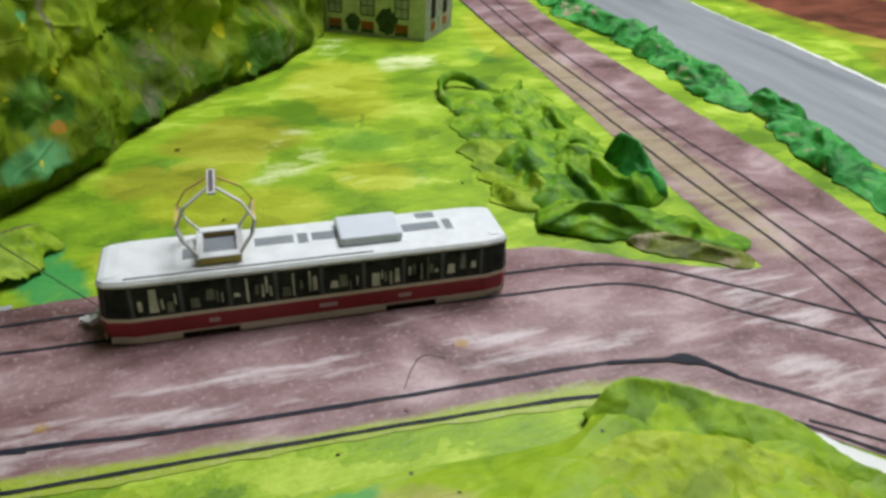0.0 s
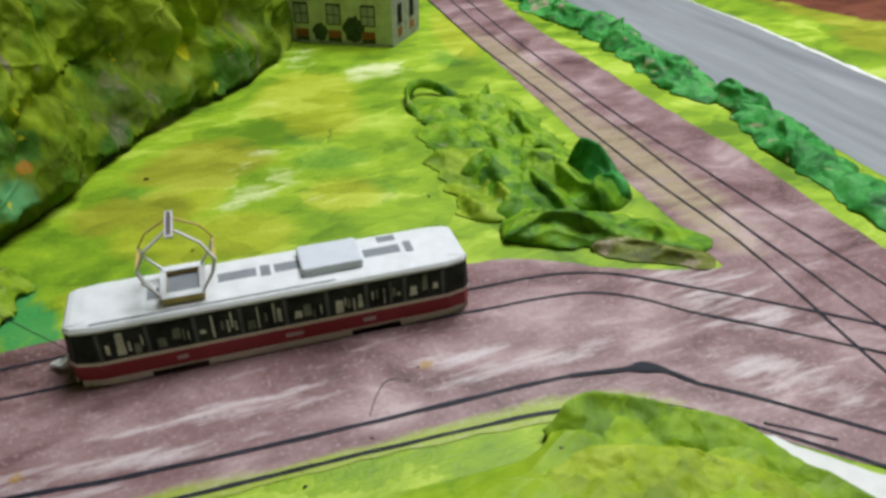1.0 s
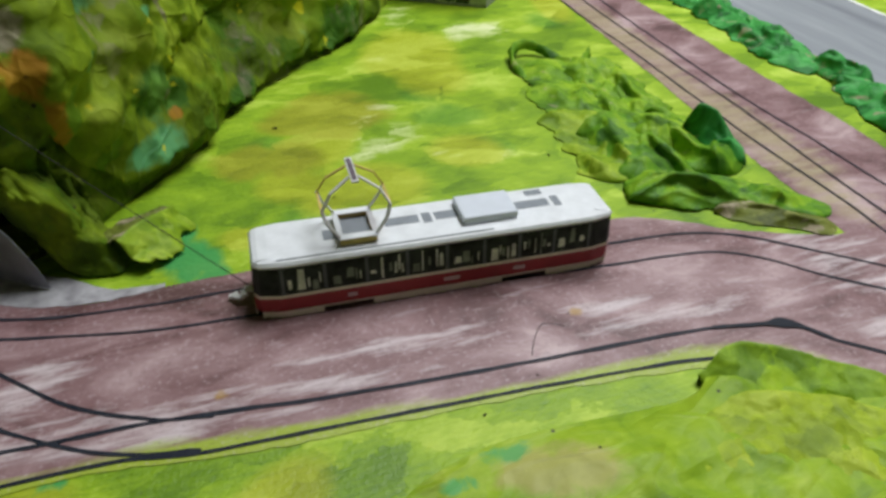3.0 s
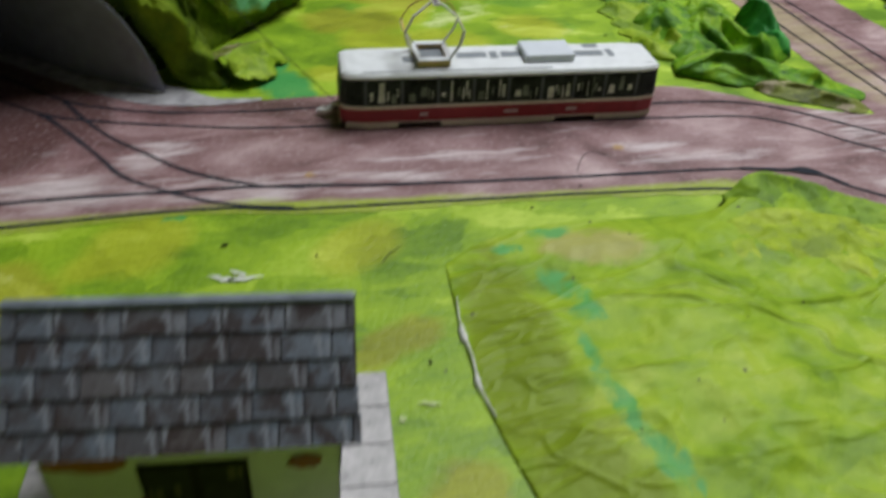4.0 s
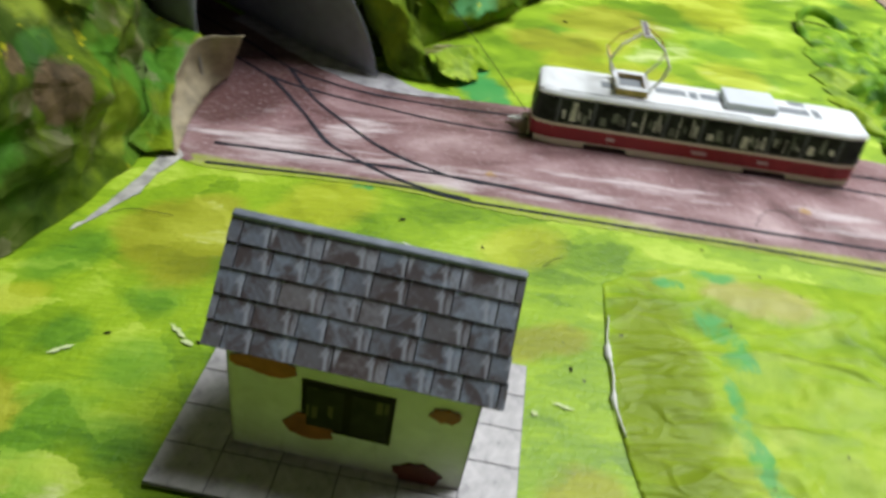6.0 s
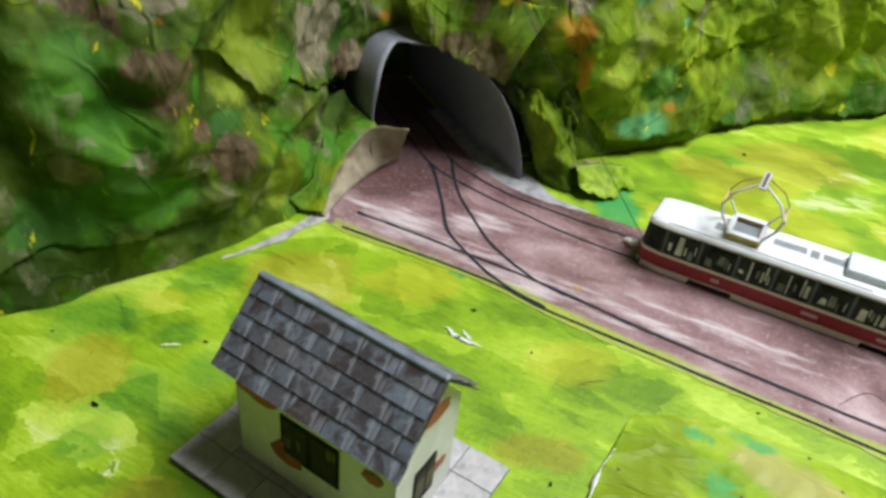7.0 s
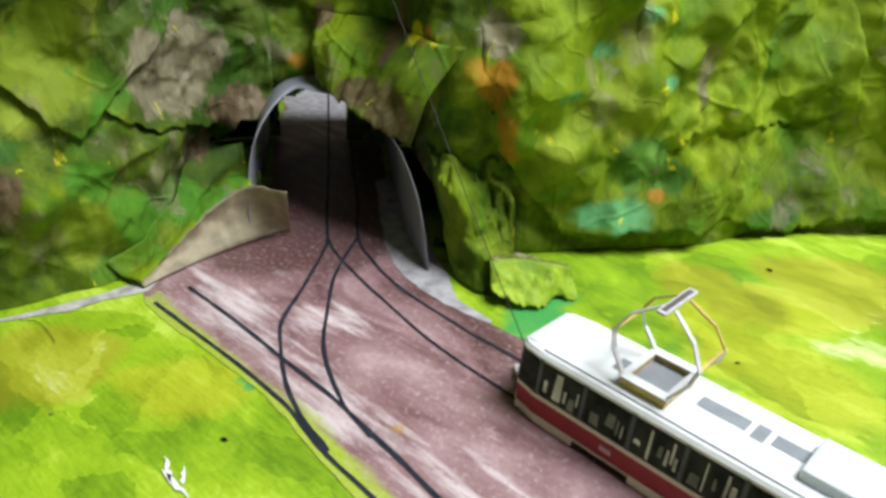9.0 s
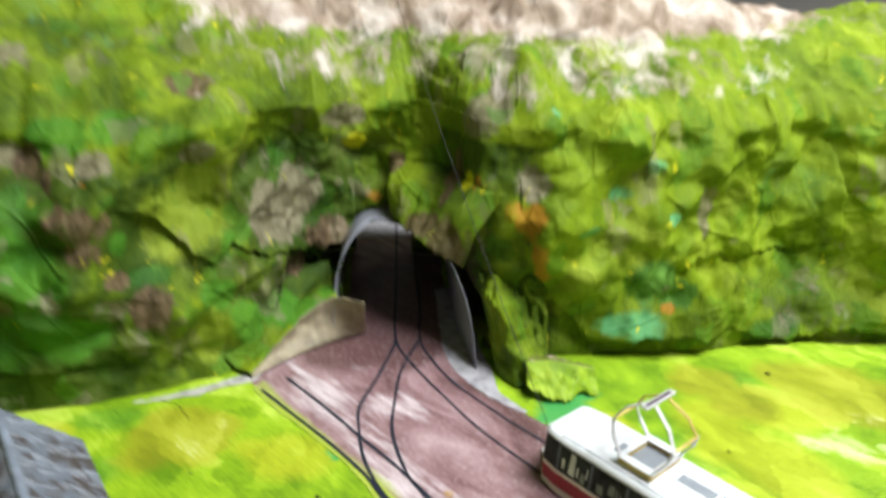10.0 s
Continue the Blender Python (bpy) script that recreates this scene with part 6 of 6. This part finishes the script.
def cottage():
    h = tagged(new("cottage"), "small paper cottage, peeling white plaster walls, grey slate roof", "house")
    h.matrix_basis = pose(-0.0528, -0.1508, 0.0018, 0, 2.4, -6.3)
    hx, hy, wall, rise = 0.0290, 0.0150, 0.0405, 0.0600
    # walls with a gable at each end, 0.5 mm card
    t = 0.0006
    for y in (-1, 1):
        part("wall", boxed(-hx, hx, min(y * hy, y * (hy - t)), max(y * hy, y * (hy - t)), 0, wall), PLASTER, h)
    for x in (-1, 1):
        bm = bmesh.new()
        pts = [(-hy, 0), (hy, 0), (hy, wall), (0, rise - 0.0012), (-hy, wall)]
        a = [bm.verts.new((x * hx, y, z)) for y, z in pts]
        b = [bm.verts.new((x * (hx - t), y, z)) for y, z in pts]
        bm.faces.new(a)
        bm.faces.new(b[::-1])
        for i in range(5):
            bm.faces.new((a[i], b[i], b[(i + 1) % 5], a[(i + 1) % 5]))
        bmesh.ops.recalc_face_normals(bm, faces=bm.faces)
        part("gable_wall", bm, PLASTER, h)
    # windows: frame, two panes, a middle bar
    def window(cx, cz, w, hh, place):
        f = part("window", place(boxed(cx - w, cx + w, -0.0002, 0.0002, cz - hh, cz + hh)), FRAME, h, "dark framed window")
        for s in (-1, 1):
            part("pane", place(boxed(cx + s * w * 0.49 - w * 0.40, cx + s * w * 0.49 + w * 0.40, -0.0004, 0.0, cz - hh * 0.84, cz + hh * 0.84)), HOUSE_GLASS, f)

    def front(bm):
        bmesh.ops.translate(bm, vec=(0, -hy - 0.0002, 0), verts=bm.verts)
        return bm

    def east(bm):
        bmesh.ops.rotate(bm, cent=(0, 0, 0), matrix=Euler((0, 0, radians(90))).to_matrix(), verts=bm.verts)
        bmesh.ops.translate(bm, vec=(hx + 0.0002, 0, 0), verts=bm.verts)
        return bm

    window(-0.0006, 0.0215, 0.0108, 0.0086, front)
    window(-0.0005, 0.0175, 0.0052, 0.0080, east)

    def plaque(cx, cz, rx, rz, seed, place, m):
        bm = prism(patch_shape(rx, rz, seed), 0, 0.0003)
        bmesh.ops.rotate(bm, cent=(0, 0, 0), matrix=Euler((radians(90), 0, 0)).to_matrix(), verts=bm.verts)
        bmesh.ops.translate(bm, vec=(cx, 0, cz), verts=bm.verts)
        part("brick_patch", place(bm), m, h, "bare red brick where plaster fell off")

    plaque(-0.0200, 0.0320, 0.0088, 0.0032, 3, front, BRICK)
    plaque(0.0215, 0.0282, 0.0038, 0.0026, 5, front, BRICK)
    plaque(-0.0095, 0.0135, 0.0074, 0.0048, 8, front, BRICK)
    plaque(0.0180, 0.0032, 0.0062, 0.0052, 11, front, DARK_BRICK)
    plaque(0.0020, 0.0440, 0.0065, 0.0032, 14, east, BRICK)
    plaque(0.0060, 0.0175, 0.0050, 0.0020, 19, east, BRICK)
    # roof boards and slates
    ex, ey = 0.0322, 0.0196
    slope = math.atan2(rise - 0.0400, ey)
    run = math.hypot(rise - 0.0400, ey)
    roof = part("roof", roof_boards(ex, ey, rise, 0.0400), SLATE_BACK, h, "folded grey paper roof")
    rnd = random.Random(6)
    rows, widths = 5, (0.0062, 0.0078, 0.0096, 0.0118)
    fillers = (0.0018, 0.0030, 0.0044)
    meshes = {}
    for w in widths + fillers:
        bm = boxed(-w / 2 + 0.00016, w / 2 - 0.00016, 0, run / rows + 0.0002, 0, 0.0003)
        me = bpy.data.meshes.new("slate")
        bm.to_mesh(me)
        bm.free()
        me.materials.append(SLATE)
        meshes[w] = me
    for s in (-1, 1):
        for r in range(rows):
            x = -ex
            while x < ex - 0.0008:
                w = rnd.choice(widths if x > -ex else widths + fillers)
                w = min([k for k in widths + fillers if k <= ex - x + 0.0004] or fillers[:1], key=lambda k: abs(k - w))
                o = new("slate", meshes[w])
                o.parent = roof
                d = run * (1 - (r + 1) / rows)
                # the lower edge of each slate stands proud of the next row
                o.matrix_basis = (Matrix.Translation((x + w / 2, s * d * math.cos(slope), rise - d * math.sin(slope)))
                                  @ (Matrix.Rotation(0 if s > 0 else math.pi, 4, "Z") @ Matrix.Rotation(-slope + 0.085, 4, "X")) @ Matrix.Translation((0, 0, 0.0003 + 0.0001 * rnd.random())))
                x += w
    # an added cap whose paler colour paints the highlight along the fold
    cap = boxed(-ex, ex, -0.0012, 0.0012, rise - 0.0002, rise + 0.0013, bevel=0.0007)
    part("ridge_highlight", cap, SLATE_RIDGE, h, "folded ridge with its highlight painted pale grey")
    # paved plate, an own thing
    p = tagged(new("paved_plate"), "grey paved card plate under the cottage", "paving")
    p.matrix_basis = pose(-0.0538, -0.1505, 0.0012, 0, 0.9, -5.8)
    w, d = 0.0445, 0.0300
    plate = part("plate", boxed(-w, w, -d, d, -0.0008, 0.0002), SLAB_JOINT, p)
    cols, rws = 6, 5
    me = bpy.data.meshes.new("slab")
    bm = boxed(-w / cols + 0.0002, w / cols - 0.0002, -d / rws + 0.0002, d / rws - 0.0002, 0, 0.0003)
    bm.to_mesh(me)
    bm.free()
    me.materials.append(SLAB)
    for i in range(cols):
        for j in range(rws):
            o = new("slab", me)
            o.parent = plate
            o.location = (-w + (2 * i + 1) * w / cols, -d + (2 * j + 1) * d / rws, 0.0003 + 0.0001 * rnd.random())


def roof_boards(ex, ey, top, low):
    bm = bmesh.new()
    th = 0.0004
    a = [bm.verts.new((x, y, z)) for x in (-ex, ex) for y, z in ((-ey, low), (0, top), (ey, low))]
    b = [bm.verts.new((x, y, z - th * 1.3)) for x in (-ex, ex) for y, z in ((-ey, low), (0, top), (ey, low))]
    for q in (a, b):
        bm.faces.new((q[0], q[1], q[4], q[3]))
        bm.faces.new((q[1], q[2], q[5], q[4]))
    for i, j in ((0, 1), (1, 2), (3, 4), (4, 5), (0, 3), (2, 5)):
        bm.faces.new((a[i], a[j], b[j], b[i]))
    bmesh.ops.recalc_face_normals(bm, faces=bm.faces)
    return bm


SLATE_RIDGE = paper("slate_ridge_highlight", (0.19, 0.215, 0.26), 0.45, 0.35)
SLATE_BACK = paper("dark_slate_joint", (0.062, 0.048, 0.046), 0.5, 0.3)
SLAB_JOINT = paper("dark_paving_joint", (0.16, 0.15, 0.16), 0.6, 0.3)
cottage()


# ---- the printed building behind ----
def villa():
    v = tagged(new("villa"), "pale lime paper building with printed windows and shrubs", "house")
    v.matrix_basis = pose(0.2175, 0.3135, 0.0, 0, 0, 0)
    a = math.atan2(0.352 - 0.3135, 0.157 - 0.2175)       # along the long front
    fx = Vector((math.cos(a), math.sin(a), 0))
    gx = Vector((0.0355, 0.0365, 0)).normalized()
    Lf, Lg, H = 0.090, 0.0510, 0.060
    th = 0.0006

    def panel(name, o, d, length, z0, z1, material, out, label="", depth=th, parent=None):
        bm = bmesh.new()
        n = Vector((-d.y, d.x, 0)) * depth * out
        vs = [bm.verts.new(o + d * s + n * k + Vector((0, 0, z))) for k in (0, 1) for s, z in ((0, z0), (length, z0), (length, z1), (0, z1))]
        for f in ((0, 1, 2, 3), (7, 6, 5, 4), (0, 4, 5, 1), (1, 5, 6, 2), (2, 6, 7, 3), (3, 7, 4, 0)):
            bm.faces.new([vs[i] for i in f])
        bmesh.ops.recalc_face_normals(bm, faces=bm.faces)
        return part(name, bm, material, parent or v, label)

    zero = Vector((0, 0, 0))
    panel("wall", zero, fx, Lf, 0, H, LIME, -1)
    panel("wall", zero, gx, Lg, 0, H, STONE, 1, "grey stone printed side wall")
    panel("wall", fx * Lf, gx, Lg, 0, H, STONE, -1)
    panel("wall", gx * Lg, fx, Lf, 0, H, LIME, 1)
    panel("plinth", zero, fx, Lf, 0, 0.0022, STONE, 1, "dark grey base strip", 0.0003)
    for s in (0.013, 0.040, 0.066):
        w = panel("window", fx * s, fx, 0.0115, 0.0150, 0.0310, FRAME, 1, "grey framed printed window", 0.0003)
        for k in (0, 1):
            for r in (0, 1):
                panel("pane", fx * (s + 0.0008 + 0.0052 * k), fx, 0.0046, 0.0160 + 0.0072 * r, 0.0224 + 0.0072 * r, PANE_GREY, 1, depth=0.0005, parent=w)
        panel("flower_box", fx * (s + 0.0005), fx, 0.0105, 0.0050, 0.0110, BRICK, 1, "brick-red printed flower box", 0.0004)
        panel("flower_box", fx * (s + 0.0005), fx, 0.0105, 0.0020, 0.0052, SHRUB, 1, "dark printed greenery", 0.0003)
    for s, rx, rz, zc in ((0.0305, 0.0085, 0.0120, 0.0120), (0.0575, 0.0060, 0.0085, 0.0090)):
        bm = prism(patch_shape(rx, rz, 23, 26), 0, 0.0004)
        m = Matrix((fx, Vector((0, 0, 1)), Vector((fx.y, -fx.x, 0)))).transposed()
        bmesh.ops.rotate(bm, cent=(0, 0, 0), matrix=m, verts=bm.verts)
        off = Vector((-fx.y, fx.x, 0)) * 0.0002
        bmesh.ops.translate(bm, vec=fx * s + off + Vector((0, 0, zc)), verts=bm.verts)
        part("shrub", bm, SHRUB, v, "dark green printed shrub")
    for s in (0.010, 0.032):
        panel("window", gx * s, gx, 0.0075, 0.0150, 0.0300, FRAME, -1, "dark printed side window", 0.0003)
        panel("flower_box", gx * s, gx, 0.0075, 0.0060, 0.0120, BRICK, -1, "brick-red printed flower box", 0.0004)
    bm = bmesh.new()
    mid = (fx * Lf + gx * Lg) / 2
    base = [bm.verts.new(p + Vector((0, 0, H))) for p in (-(fx + gx) * 0.003, fx * (Lf + 0.003) - gx * 0.003, fx * (Lf + 0.003) + gx * (Lg + 0.003), gx * (Lg + 0.003) - fx * 0.003)]
    tops = [bm.verts.new(mid + fx * k * 0.02 + Vector((0, 0, H + 0.022))) for k in (-1, 1)]
    bm.faces.new(base[::-1])
    bm.faces.new((base[0], base[1], tops[1], tops[0]))
    bm.faces.new((base[2], base[3], tops[0], tops[1]))
    bm.faces.new((base[1], base[2], tops[1]))
    bm.faces.new((base[3], base[0], tops[0]))
    bmesh.ops.recalc_face_normals(bm, faces=bm.faces)
    part("roof", bm, SLATE_BACK, v, "dark grey hipped paper roof")


def loose_bits():
    """Hairs, crumbs and scratched-off paint that lie about the meadow and the track bed."""
    for pts, label in (([(0.089, -0.038), (0.094, -0.030), (0.100, -0.0245), (0.107, -0.028)], "dark curved hair lying on the track bed"),
                       ([(0.001, -0.078), (0.005, -0.0735), (0.009, -0.071)], "short dark hair lying on the meadow"),
                       ([(-0.152, -0.075), (-0.145, -0.071), (-0.130, -0.072)], "dark hair lying on the meadow edge")):
        cu = bpy.data.curves.new("hair", "CURVE")
        cu.dimensions, cu.bevel_depth, cu.bevel_resolution = "3D", 0.00013, 1
        line = smooth_line(pts, 0.001)
        sp = cu.splines.new("POLY")
        sp.points.add(len(line) - 1)
        for p, q in zip(sp.points, line):
            p.co = (q.x, q.y, 0.0008, 1)
        cu.materials.append(THREAD)
        tagged(new("hair", cu), label, "hair", group="loose hairs")
    rnd = random.Random(77)
    for x, y, r in ((-0.050, -0.059, 0.0011), (0.063, -0.057, 0.0007), (0.030, 0.162, 0.0012), (-0.139, -0.171, 0.0013), (-0.129, -0.129, 0.0009), (0.087, -0.047, 0.0006),
                    (-0.103, -0.129, 0.0008), (0.007, -0.124, 0.0008), (0.112, -0.022, 0.0006), (0.045, 0.085, 0.0007), (0.16, 0.09, 0.0007), (-0.02, -0.07, 0.0006)):
        bm = bmesh.new()
        bmesh.ops.create_icosphere(bm, subdivisions=1, radius=r)
        for v in bm.verts:
            v.co = Vector((v.co.x * 1.5, v.co.y * 0.7, v.co.z * 0.4)) * rnd.uniform(0.6, 1.2)
        ob = part("crumb", bm, FRAME)
        ob.matrix_basis = pose(x, y, 0.0002 + 0.25 * r, 0, 0, rnd.uniform(0, 180))
        tagged(ob, "tiny dark crumb lying on the painted ground", "crumb", group="loose crumbs")
    for strokes in ([(-0.056, -0.074, -0.046, -0.078), (-0.049, -0.0725, -0.043, -0.0765), (-0.052, -0.0775, -0.038, -0.0775)], [(-0.142, -0.139, -0.136, -0.135)],
                    [(-0.113, -0.123, -0.107, -0.128), (-0.108, -0.129, -0.104, -0.1305)], [(-0.006, -0.1415, -0.004, -0.1425), (0.000, -0.1375, 0.0065, -0.1395)]):
        bm = bmesh.new()
        for x0, y0, x1, y1 in strokes:
            n, w = 9, 0.0008
            d_ = Vector((x1 - x0, y1 - y0, 0)).normalized()
            s_ = Vector((-d_.y, d_.x, 0))
            rows = []
            for i in range(n):
                p = Vector((x0, y0, 0.0006)).lerp(Vector((x1, y1, 0.0006)), i / (n - 1)) + s_ * 0.0004 * rnd.uniform(-1, 1)
                k = w * math.sin(math.pi * (i + 0.4) / n) * rnd.uniform(0.5, 1.2)
                rows.append((bm.verts.new(p - s_ * k), bm.verts.new(p + s_ * k)))
            for a_, b_ in zip(rows, rows[1:]):
                bm.faces.new((a_[0], b_[0], b_[1], a_[1]))
        tagged(part("paint_scratch", bm, WHITE_PAPER if len(strokes) == 3 else PALE_MARK), "pale scratch where paint came off the paper", "scratch", group="paint scratches", kind="structure")


loose_bits()
PANE_GREY = paper("grey_printed_pane", (0.32, 0.33, 0.34), 0.4, 0.25)
villa()
